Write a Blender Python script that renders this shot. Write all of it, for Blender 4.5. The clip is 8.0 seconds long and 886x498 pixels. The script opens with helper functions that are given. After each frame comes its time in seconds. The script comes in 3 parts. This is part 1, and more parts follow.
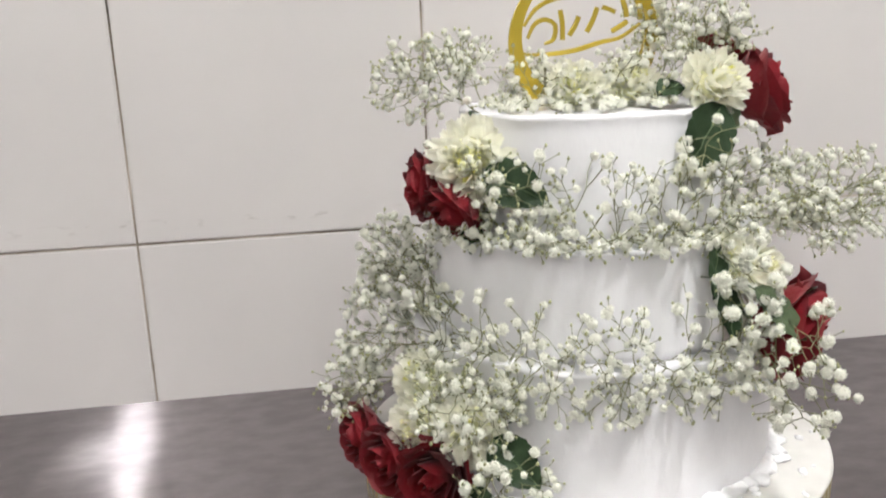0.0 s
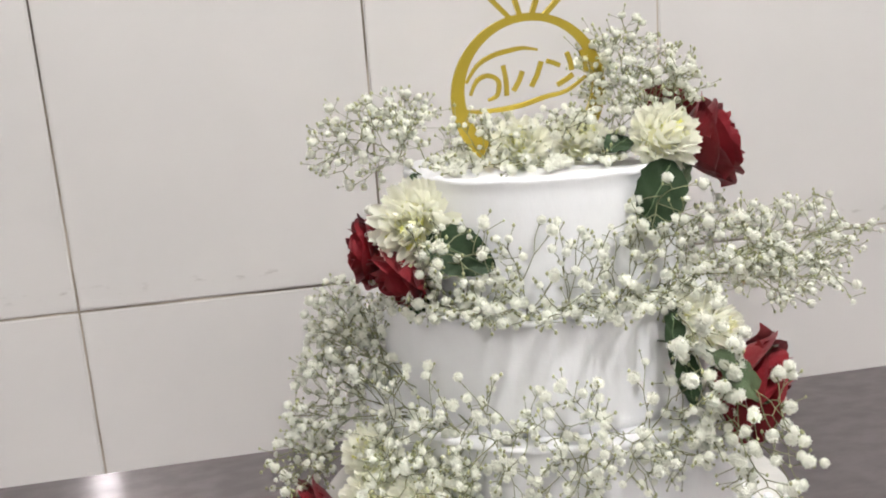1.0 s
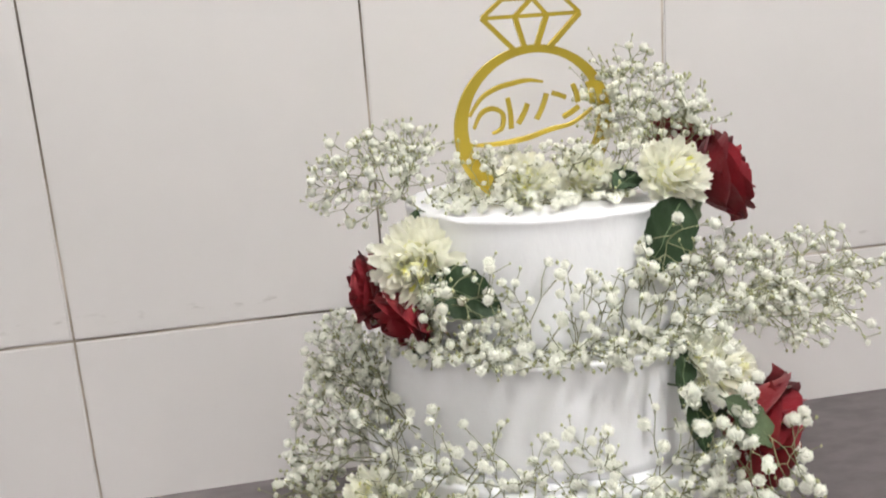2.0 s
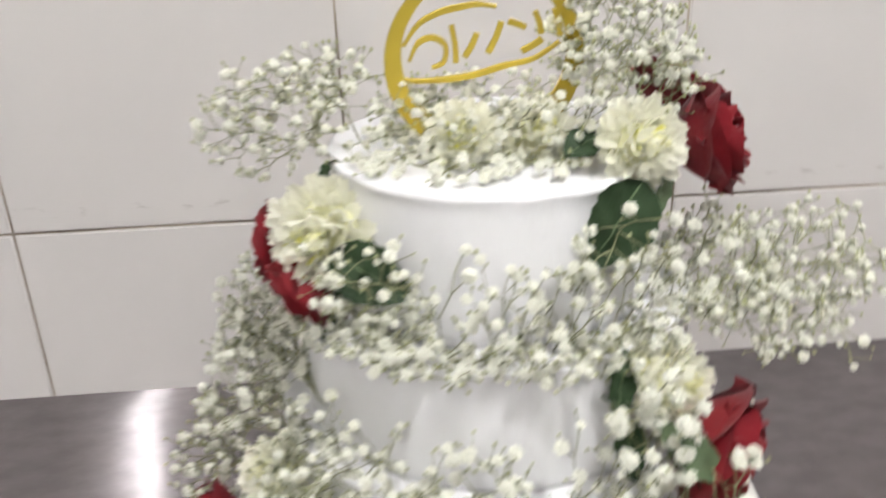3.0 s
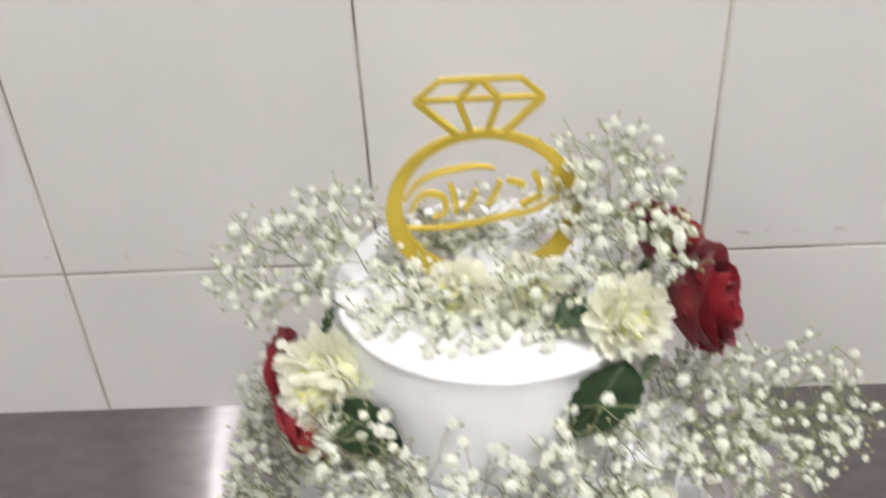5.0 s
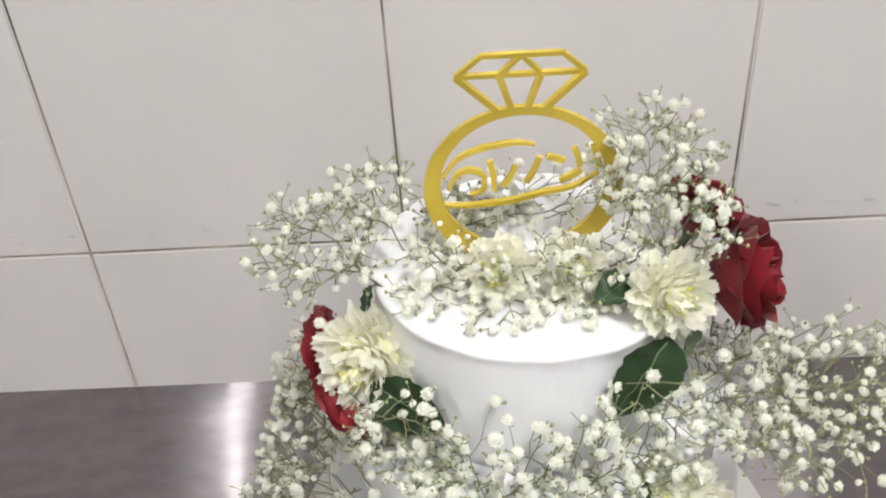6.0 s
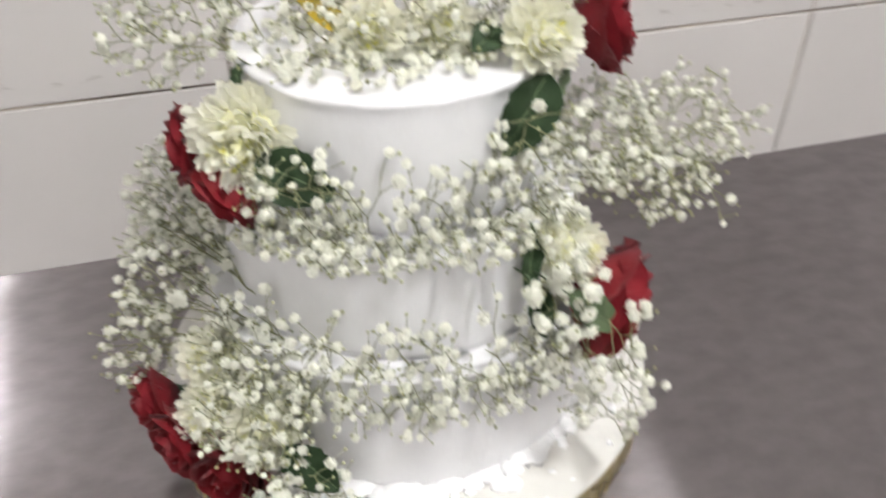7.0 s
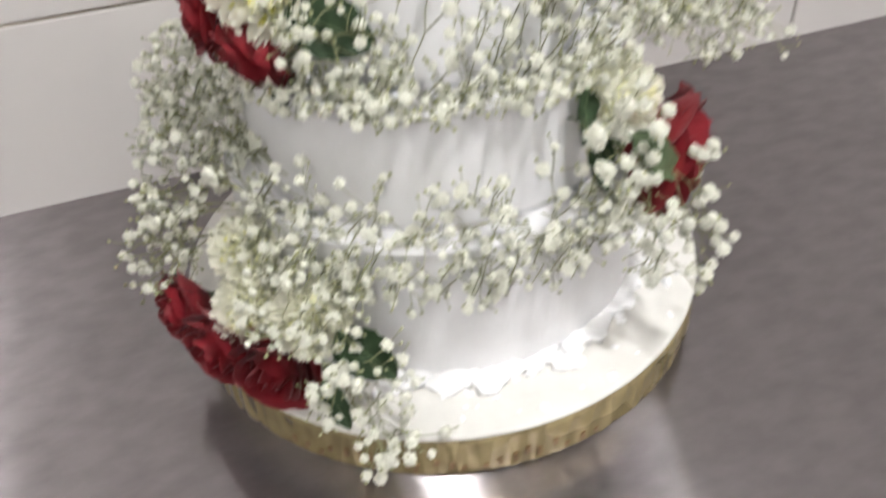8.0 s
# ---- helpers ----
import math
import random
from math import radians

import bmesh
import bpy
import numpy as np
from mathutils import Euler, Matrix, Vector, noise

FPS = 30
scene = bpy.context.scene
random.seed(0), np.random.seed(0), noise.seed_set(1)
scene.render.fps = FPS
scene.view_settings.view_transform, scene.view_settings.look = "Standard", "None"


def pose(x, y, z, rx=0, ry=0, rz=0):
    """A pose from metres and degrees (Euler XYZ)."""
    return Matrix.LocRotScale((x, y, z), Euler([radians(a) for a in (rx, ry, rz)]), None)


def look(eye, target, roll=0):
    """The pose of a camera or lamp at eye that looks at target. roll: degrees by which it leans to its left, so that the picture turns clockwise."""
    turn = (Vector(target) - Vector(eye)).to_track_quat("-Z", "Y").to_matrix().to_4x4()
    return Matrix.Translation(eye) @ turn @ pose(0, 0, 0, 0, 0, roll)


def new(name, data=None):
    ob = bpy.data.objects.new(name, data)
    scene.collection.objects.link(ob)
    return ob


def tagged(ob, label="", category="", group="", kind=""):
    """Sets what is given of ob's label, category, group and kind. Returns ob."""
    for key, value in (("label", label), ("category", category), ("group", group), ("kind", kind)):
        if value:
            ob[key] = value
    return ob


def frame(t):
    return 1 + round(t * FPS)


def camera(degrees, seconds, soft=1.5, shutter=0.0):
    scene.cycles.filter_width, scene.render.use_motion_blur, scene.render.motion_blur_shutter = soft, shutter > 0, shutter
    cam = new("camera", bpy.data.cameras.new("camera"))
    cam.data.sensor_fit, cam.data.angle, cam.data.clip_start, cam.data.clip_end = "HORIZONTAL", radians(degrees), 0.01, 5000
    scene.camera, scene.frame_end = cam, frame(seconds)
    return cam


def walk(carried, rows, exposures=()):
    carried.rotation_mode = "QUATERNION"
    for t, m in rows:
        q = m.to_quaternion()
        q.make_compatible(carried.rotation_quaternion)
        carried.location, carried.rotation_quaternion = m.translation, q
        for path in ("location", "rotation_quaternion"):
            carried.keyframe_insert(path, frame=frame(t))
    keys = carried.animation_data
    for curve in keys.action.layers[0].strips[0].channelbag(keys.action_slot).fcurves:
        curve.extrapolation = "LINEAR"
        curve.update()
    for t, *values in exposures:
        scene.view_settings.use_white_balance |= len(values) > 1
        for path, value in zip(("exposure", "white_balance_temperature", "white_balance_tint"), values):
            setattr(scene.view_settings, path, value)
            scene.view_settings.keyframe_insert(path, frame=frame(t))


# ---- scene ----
# camera and its walk
cam = camera(54.11, 8.0, soft=1.9, shutter=0.6)
PATH = [
    (0.0, (-0.2053, -0.6570, 1.2683), (0.0493, 1.2665, 0.7831), -2.33),
    (0.2, (-0.2050, -0.6566, 1.2736), (0.0541, 1.2708, 0.8067), -2.46),
    (0.4, (-0.1974, -0.6474, 1.2857), (0.0858, 1.2825, 0.8435), -3.08),
    (0.5, (-0.1998, -0.6466, 1.2908), (0.1381, 1.2779, 0.8644), -3.19),
    (1.0, (-0.1776, -0.6269, 1.2924), (0.1348, 1.2988, 0.8520), -4.01),
    (2.3, (-0.1753, -0.5964, 1.3319), (0.1456, 1.3246, 0.8772), -4.27),
    (2.4, (-0.1641, -0.5916, 1.3388), (0.1559, 1.3087, 0.8037), -4.06),
    (2.5, (-0.1569, -0.5832, 1.3496), (0.1558, 1.2952, 0.7381), -4.01),
    (2.7, (-0.1273, -0.5524, 1.3584), (0.1446, 1.2834, 0.6128), -2.90),
    (2.9, (-0.0914, -0.5210, 1.3678), (0.0899, 1.2894, 0.5373), -2.23),
    (3.0, (-0.0669, -0.5032, 1.3693), (0.0569, 1.3117, 0.5383), -1.84),
    (3.2, (-0.0459, -0.4918, 1.3820), (0.0514, 1.3158, 0.5316), -1.06),
    (3.5, (-0.0232, -0.4801, 1.4079), (0.0486, 1.3184, 0.5359), -0.70),
    (3.7, (-0.0094, -0.4689, 1.4271), (-0.0247, 1.3228, 0.5385), -2.20),
    (4.0, (-0.0028, -0.4582, 1.4462), (0.0224, 1.2642, 0.4300), -1.40),
    (4.2, (-0.0034, -0.4490, 1.4576), (0.0924, 1.2426, 0.3949), 0.22),
    (4.5, (-0.0021, -0.4503, 1.4715), (-0.0074, 1.2274, 0.3828), -1.66),
    (4.7, (-0.0080, -0.4531, 1.4851), (-0.0382, 1.2210, 0.3913), -2.59),
    (5.0, (-0.0168, -0.4499, 1.5146), (-0.0709, 1.2418, 0.4493), -3.17),
    (5.1, (-0.0210, -0.4435, 1.5248), (-0.0880, 1.2321, 0.4350), -3.95),
    (6.3, (-0.0408, -0.4476, 1.5052), (-0.1116, 1.2080, 0.3854), -4.04),
    (6.4, (-0.0441, -0.4527, 1.4960), (-0.0769, 1.2043, 0.3765), -2.83),
    (6.5, (-0.0527, -0.4597, 1.4886), (-0.0041, 1.1810, 0.3459), -1.68),
    (6.6, (-0.0689, -0.4671, 1.4824), (0.0818, 1.1472, 0.3114), -0.64),
    (6.8, (-0.0756, -0.4873, 1.4597), (0.1629, 1.0688, 0.2261), -2.20),
    (7.0, (-0.1100, -0.4979, 1.4318), (0.3210, 1.0204, 0.2034), 0.06),
    (7.1, (-0.1143, -0.5051, 1.4265), (0.3523, 1.0130, 0.2108), -0.27),
    (7.5, (-0.1393, -0.5147, 1.3918), (0.3998, 1.0012, 0.2038), -1.16),
    (7.6, (-0.1454, -0.5038, 1.3943), (0.3996, 0.9816, 0.1709), -0.95),
    (8.0, (-0.1560, -0.4963, 1.3546), (0.3124, 0.9787, 0.0877), -3.49),
]
walk(cam, [(t, look(eye, target, roll)) for t, eye, target, roll in PATH], [(0.0, 0.02), (2.3, 0.0), (3.5, -0.03), (5.0, -0.08), (6.5, -0.12), (7.2, -0.10), (8.0, -0.04)])

# ---- light: fluorescent ceiling lamps of a closed kitchen ----
world = bpy.data.worlds.new("kitchen_world")
scene.world = world
world.use_nodes = True
world.node_tree.nodes["Background"].inputs[0].default_value = (0.9, 0.92, 1.0, 1)
world.node_tree.nodes["Background"].inputs[1].default_value = 0.05
scene.view_settings.exposure = 0.0
LAMP_COLOUR = (1.0, 1.0, 1.0)
CEILING = 2.7
# tubes: middle, turn about z, length, radius, radiance
LAMPS = [
    ((0.27, -0.70, 2.58), 90, 0.24, 0.030, 535.0),
    ((1.00, -1.58, 2.58), 109, 2.1, 0.008, 60.0),
    ((-1.16, -2.30, 2.58), 77, 2.7, 0.008, 205.0),
]


# ---- materials ----
def shader(name, colour, rough=0.5, metal=0.0, spec=0.5, vary=0.08, grain=60.0, bump=0.0, bump_scale=400.0, rough_vary=0.0, per_object=0.0, translucent=0.0, sheen=0.0, upright=1.0):
    """A principled material with colour variation at two scales, a fine relief and, for petals, light shining through."""
    m = bpy.data.materials.new(name)
    m.use_nodes = True
    t = m.node_tree
    n, l = t.nodes, t.links
    b = n["Principled BSDF"]
    b.inputs["Roughness"].default_value = rough
    b.inputs["Metallic"].default_value = metal
    b.inputs["Specular IOR Level"].default_value = spec
    if sheen:
        b.inputs["Sheen Weight"].default_value = sheen
        b.inputs["Sheen Roughness"].default_value = 0.4
    co = n.new("ShaderNodeTexCoord")
    a = n.new("ShaderNodeTexNoise")
    a.inputs["Scale"].default_value = grain
    a.inputs["Detail"].default_value = 4
    c = n.new("ShaderNodeTexNoise")
    c.inputs["Scale"].default_value = grain * 0.13
    c.inputs["Detail"].default_value = 3
    l.new(co.outputs["Object"], a.inputs["Vector"])
    l.new(co.outputs["Object"], c.inputs["Vector"])
    add = n.new("ShaderNodeMath")
    add.operation = "ADD"
    l.new(a.outputs["Fac"], add.inputs[0])
    l.new(c.outputs["Fac"], add.inputs[1])
    last = add.outputs[0]
    if per_object:
        info = n.new("ShaderNodeObjectInfo")
        k = n.new("ShaderNodeMath")
        k.operation = "MULTIPLY_ADD"
        k.inputs[1].default_value = per_object / max(vary, 0.01) * 0.5
        l.new(info.outputs["Random"], k.inputs[0])
        l.new(last, k.inputs[2])
        last = k.outputs[0]
    rng = n.new("ShaderNodeMapRange")
    rng.inputs["From Min"].default_value = 0.6
    rng.inputs["From Max"].default_value = 1.4 + (per_object / max(vary, 0.01) * 0.5 if per_object else 0)
    rng.inputs["To Min"].default_value = 1 - vary
    rng.inputs["To Max"].default_value = 1 + vary
    l.new(last, rng.inputs["Value"])
    mul = n.new("ShaderNodeVectorMath")
    mul.operation = "SCALE"
    mul.inputs[0].default_value = colour
    l.new(rng.outputs[0], mul.inputs["Scale"])
    l.new(mul.outputs[0], b.inputs["Base Color"])
    if rough_vary:
        rr = n.new("ShaderNodeMapRange")
        rr.inputs["From Min"].default_value = 0.3
        rr.inputs["From Max"].default_value = 0.7
        rr.inputs["To Min"].default_value = max(rough - rough_vary, 0.02)
        rr.inputs["To Max"].default_value = rough + rough_vary
        l.new(c.outputs["Fac"], rr.inputs["Value"])
        l.new(rr.outputs[0], b.inputs["Roughness"])
    if bump:
        e = n.new("ShaderNodeTexNoise")
        e.inputs["Scale"].default_value = bump_scale
        e.inputs["Detail"].default_value = 5
        mp = n.new("ShaderNodeMapping")
        mp.inputs["Scale"].default_value = (1, 1, upright)
        l.new(co.outputs["Object"], mp.inputs["Vector"])
        l.new(mp.outputs[0], e.inputs["Vector"])
        k = n.new("ShaderNodeBump")
        k.inputs["Strength"].default_value = 1.0
        k.inputs["Distance"].default_value = bump
        l.new(e.outputs["Fac"], k.inputs["Height"])
        l.new(k.outputs[0], b.inputs["Normal"])
    if translucent:
        tr = n.new("ShaderNodeBsdfTranslucent")
        l.new(mul.outputs[0], tr.inputs["Color"])
        mix = n.new("ShaderNodeMixShader")
        mix.inputs[0].default_value = translucent
        l.new(b.outputs[0], mix.inputs[1])
        l.new(tr.outputs[0], mix.inputs[2])
        l.new(mix.outputs[0], n["Material Output"].inputs["Surface"])
    return m


CREAM = shader("whipped_cream", (0.79, 0.785, 0.80), 0.45, vary=0.03, grain=90, bump=0.0014, bump_scale=46, spec=0.4, upright=0.45)
DOLLOP = shader("piped_cream", (0.87, 0.865, 0.87), 0.45, vary=0.03, grain=3, spec=0.4)
CARD = shader("white_board_cover", (0.67, 0.655, 0.62), 0.5, vary=0.09, grain=50, bump=0.0011, bump_scale=55)
CERAMIC = shader("white_ceramic_glaze", (0.60, 0.575, 0.56), 0.22, vary=0.04, grain=9, bump=0.00008, bump_scale=14, rough_vary=0.05, per_object=0.03, spec=0.45)
PLASTER = shader("painted_plaster", (0.72, 0.70, 0.67), 0.8, vary=0.04, grain=12, bump=0.0005, bump_scale=80)
FLOOR_TILE = shader("grey_floor", (0.30, 0.29, 0.28), 0.5, vary=0.12, grain=14)
LAMP_BODY = shader("lamp_housing", (0.75, 0.75, 0.75), 0.5, vary=0.03)
ROSE = shader("red_rose_petal", (0.19, 0.004, 0.010), 0.6, vary=0.28, grain=90, bump=0.0006, bump_scale=260, per_object=0.2, translucent=0.10, sheen=0.12)
MUM = shader("cream_chrysanthemum_petal", (0.97, 0.965, 0.87), 0.6, vary=0.04, grain=160, per_object=0.04, translucent=0.48)
MUM_MID = shader("pale_yellow_chrysanthemum_petal", (0.95, 0.94, 0.66), 0.6, vary=0.05, grain=160, per_object=0.05, translucent=0.42)
MUM_EYE = shader("yellow_green_chrysanthemum_heart", (0.82, 0.80, 0.24), 0.6, vary=0.12, grain=200, per_object=0.1, translucent=0.2)
GYP = shader("white_gypsophila_petal", (0.96, 0.96, 0.89), 0.6, vary=0.04, grain=300, per_object=0.07, translucent=0.46)
GYP_GREEN = shader("gypsophila_calyx", (0.26, 0.30, 0.14), 0.6, vary=0.2, grain=300)
STEM = shader("gypsophila_stem", (0.215, 0.22, 0.115), 0.6, vary=0.25, grain=140)
BUD = shader("gypsophila_bud", (0.36, 0.37, 0.20), 0.6, vary=0.3, grain=200)
LEAF = shader("dark_rose_leaf", (0.027, 0.050, 0.022), 0.6, spec=0.25, vary=0.25, grain=120, bump=0.0006, bump_scale=240, translucent=0.08)
LEAF_PALE = shader("pale_rose_leaf", (0.095, 0.135, 0.070), 0.45, vary=0.2, grain=120, bump=0.0006, bump_scale=240, translucent=0.1)
RIB = shader("leaf_midrib", (0.12, 0.17, 0.08), 0.5, vary=0.1)
ACRYLIC = shader("gold_mirror_acrylic", (0.75, 0.565, 0.075), 0.24, metal=0.55, vary=0.07, grain=40, bump=0.0002, bump_scale=50)
PRINT = shader("brown_print", (0.16, 0.09, 0.03), 0.6, vary=0.2)


def steel():
    """Brushed stainless steel: the brushing runs along x, with scratches and smears."""
    m = shader("brushed_steel", (0.305, 0.280, 0.290), 0.12, metal=1.0, vary=0.06, grain=7, rough_vary=0.03)
    t = m.node_tree
    n, l = t.nodes, t.links
    b = n["Principled BSDF"]
    tan = n.new("ShaderNodeTangent")
    tan.direction_type = "UV_MAP"
    brushed = n.new("ShaderNodeBsdfAnisotropic")
    brushed.inputs["Color"].default_value = (0.50, 0.46, 0.475, 1)
    brushed.inputs["Roughness"].default_value = 0.40
    brushed.inputs["Anisotropy"].default_value = 0.93
    l.new(tan.outputs[0], brushed.inputs["Tangent"])
    both = n.new("ShaderNodeMixShader")
    l.new(b.outputs[0], both.inputs[1])
    l.new(brushed.outputs[0], both.inputs[2])
    l.new(both.outputs[0], n["Material Output"].inputs["Surface"])
    co = n.new("ShaderNodeTexCoord")
    mp = n.new("ShaderNodeMapping")
    mp.inputs["Scale"].default_value = (4, 260, 1)
    l.new(co.outputs["Object"], mp.inputs["Vector"])
    fine = n.new("ShaderNodeTexNoise")
    fine.inputs["Scale"].default_value = 3
    fine.inputs["Detail"].default_value = 6
    l.new(mp.outputs[0], fine.inputs["Vector"])
    wave = n.new("ShaderNodeTexNoise")
    wave.inputs["Scale"].default_value = 6
    wave.inputs["Detail"].default_value = 0.7
    l.new(co.outputs["Object"], wave.inputs["Vector"])
    b1 = n.new("ShaderNodeBump")
    b1.inputs["Strength"].default_value = 1
    b1.inputs["Distance"].default_value = 0.0068
    l.new(wave.outputs["Fac"], b1.inputs["Height"])
    b2 = n.new("ShaderNodeBump")
    b2.inputs["Strength"].default_value = 0.03
    b2.inputs["Distance"].default_value = 0.00002
    l.new(fine.outputs["Fac"], b2.inputs["Height"])
    l.new(b1.outputs[0], b2.inputs["Normal"])
    l.new(b2.outputs[0], b.inputs["Normal"])
    l.new(b2.outputs[0], brushed.inputs["Normal"])
    # short scratches that catch the light
    nick_map = n.new("ShaderNodeMapping")
    nick_map.inputs["Scale"].default_value = (24, 430, 1)
    nick_map.inputs["Rotation"].default_value = (0, 0, 0.12)
    l.new(co.outputs["Object"], nick_map.inputs["Vector"])
    nick = n.new("ShaderNodeTexNoise")
    nick.inputs["Scale"].default_value = 1.0
    nick.inputs["Detail"].default_value = 2
    l.new(nick_map.outputs[0], nick.inputs["Vector"])
    nick_cut = n.new("ShaderNodeMapRange")
    nick_cut.inputs["From Min"].default_value, nick_cut.inputs["From Max"].default_value = 0.68, 0.74
    l.new(nick.outputs["Fac"], nick_cut.inputs["Value"])
    b3 = n.new("ShaderNodeBump")
    b3.inputs["Strength"].default_value = 1
    b3.inputs["Distance"].default_value = 0.00003
    l.new(nick_cut.outputs[0], b3.inputs["Height"])
    l.new(b2.outputs[0], b3.inputs["Normal"])
    l.new(b3.outputs[0], b.inputs["Normal"])
    # smears and wear: where the brushing is dulled and where it shines
    wear = n.new("ShaderNodeTexNoise")
    wear.inputs["Scale"].default_value = 3
    wear.inputs["Detail"].default_value = 5
    stretch = n.new("ShaderNodeMapping")
    stretch.inputs["Scale"].default_value = (12, 20, 1)
    l.new(co.outputs["Object"], stretch.inputs["Vector"])
    l.new(stretch.outputs[0], wear.inputs["Vector"])
    amount = n.new("ShaderNodeMapRange")
    amount.inputs["From Min"].default_value, amount.inputs["From Max"].default_value = 0.35, 0.65
    amount.inputs["To Min"].default_value, amount.inputs["To Max"].default_value = 0.36, 0.44
    l.new(wear.outputs["Fac"], amount.inputs["Value"])
    l.new(amount.outputs[0], both.inputs[0])
    return m


def grout():
    """Old grout: pale beige that has gone brown and black in stretches."""
    m = shader("stained_grout", (0.4, 0.35, 0.3), 0.85, vary=0.1)
    t = m.node_tree
    n, l = t.nodes, t.links
    co = n.new("ShaderNodeTexCoord")
    a = n.new("ShaderNodeTexNoise")
    a.inputs["Scale"].default_value = 5.5
    a.inputs["Detail"].default_value = 5
    l.new(co.outputs["Object"], a.inputs["Vector"])
    r = n.new("ShaderNodeValToRGB")
    r.color_ramp.elements[0].position, r.color_ramp.elements[0].color = 0.38, (0.09, 0.075, 0.06, 1)
    r.color_ramp.elements[1].position, r.color_ramp.elements[1].color = 0.66, (0.50, 0.44, 0.37, 1)
    e = r.color_ramp.elements.new(0.5)
    e.color = (0.19, 0.155, 0.12, 1)
    l.new(a.outputs["Fac"], r.inputs["Fac"])
    l.new(r.outputs[0], n["Principled BSDF"].inputs["Base Color"])
    return m


def foil():
    """Crinkled gold foil with duller tan patches."""
    m = shader("crinkled_gold_foil", (0.36, 0.29, 0.15), 0.26, metal=0.35, vary=0.25, grain=60, rough_vary=0.12)
    t = m.node_tree
    n, l = t.nodes, t.links
    co = n.new("ShaderNodeTexCoord")
    v = n.new("ShaderNodeTexVoronoi")
    v.inputs["Scale"].default_value = 95
    mp = n.new("ShaderNodeMapping")
    mp.inputs["Scale"].default_value = (1, 1, 0.3)
    l.new(co.outputs["Object"], mp.inputs["Vector"])
    l.new(mp.outputs[0], v.inputs["Vector"])
    k = n.new("ShaderNodeBump")
    k.inputs["Distance"].default_value = 0.0040
    l.new(v.outputs["Distance"], k.inputs["Height"])
    l.new(k.outputs[0], n["Principled BSDF"].inputs["Normal"])
    return m


def stained_tile():
    """The ceramic with a broken row of dark spots along an old joint just over the lower course."""
    m = CERAMIC.copy()
    m.name = "stained_ceramic_glaze"
    t = m.node_tree
    n, l = t.nodes, t.links
    b = n["Principled BSDF"]
    co = n.new("ShaderNodeNewGeometry")
    sep = n.new("ShaderNodeSeparateXYZ")
    l.new(co.outputs["Position"], sep.inputs[0])
    d = n.new("ShaderNodeMath")
    d.operation = "SUBTRACT"
    d.inputs[1].default_value = 1.0905
    l.new(sep.outputs["Z"], d.inputs[0])
    ab = n.new("ShaderNodeMath")
    ab.operation = "ABSOLUTE"
    l.new(d.outputs[0], ab.inputs[0])
    band = n.new("ShaderNodeMapRange")
    band.inputs["From Min"].default_value, band.inputs["From Max"].default_value = 0.0, 0.0065
    band.inputs["To Min"].default_value, band.inputs["To Max"].default_value = 1.0, 0.0
    l.new(ab.outputs[0], band.inputs["Value"])
    mp = n.new("ShaderNodeMapping")
    mp.inputs["Scale"].default_value = (55, 55, 130)
    l.new(co.outputs["Position"], mp.inputs["Vector"])
    no = n.new("ShaderNodeTexNoise")
    no.inputs["Scale"].default_value = 1.0
    no.inputs["Detail"].default_value = 4
    l.new(mp.outputs[0], no.inputs["Vector"])
    th = n.new("ShaderNodeMapRange")
    th.inputs["From Min"].default_value, th.inputs["From Max"].default_value = 0.57, 0.78
    l.new(no.outputs["Fac"], th.inputs["Value"])
    f = n.new("ShaderNodeMath")
    f.operation = "MULTIPLY"
    l.new(band.outputs[0], f.inputs[0])
    l.new(th.outputs[0], f.inputs[1])
    mix = n.new("ShaderNodeMix")
    mix.data_type = "RGBA"
    mix.inputs["B"].default_value = (0.36, 0.33, 0.31, 1)
    old = b.inputs["Base Color"].links[0].from_socket
    l.new(f.outputs[0], mix.inputs["Factor"])
    l.new(old, mix.inputs["A"])
    l.new(mix.outputs["Result"], b.inputs["Base Color"])
    return m


STEEL, GROUT, FOIL, STAINED = steel(), grout(), foil(), stained_tile()


# ---- mesh helpers ----
def mesh_of(name, bm, *mats, smooth=True):
    me = bpy.data.meshes.new(name)
    bm.to_mesh(me)
    bm.free()
    for m in mats:
        me.materials.append(m)
    if smooth:
        me.polygons.foreach_set("use_smooth", [True] * len(me.polygons))
    return me


def raw_mesh(name, verts, faces, *mats, smooth=True, slots=None):
    me = bpy.data.meshes.new(name)
    me.from_pydata(verts, [], faces)
    for m in mats:
        me.materials.append(m)
    if smooth:
        me.polygons.foreach_set("use_smooth", [True] * len(me.polygons))
    if slots:
        me.polygons.foreach_set("material_index", slots)
    me.update()
    return me


def place(name, mesh, parent=None, m=None, label=""):
    """Links a mesh as an object; m is its pose in the space of the parent."""
    ob = new(name, mesh)
    if parent:
        ob.parent = parent
    if m is not None:
        ob.matrix_basis = m
    if label:
        ob["label"] = label
    return ob


def part(name, bm, material, parent, label="", smooth=True):
    return place(name, mesh_of(name, bm, material, smooth=smooth), parent, None, label)


def thing(name, where, label, category, group=""):
    ob = new(name)
    ob.empty_display_size = 0.02
    ob.location = where
    return tagged(ob, label, category, group)


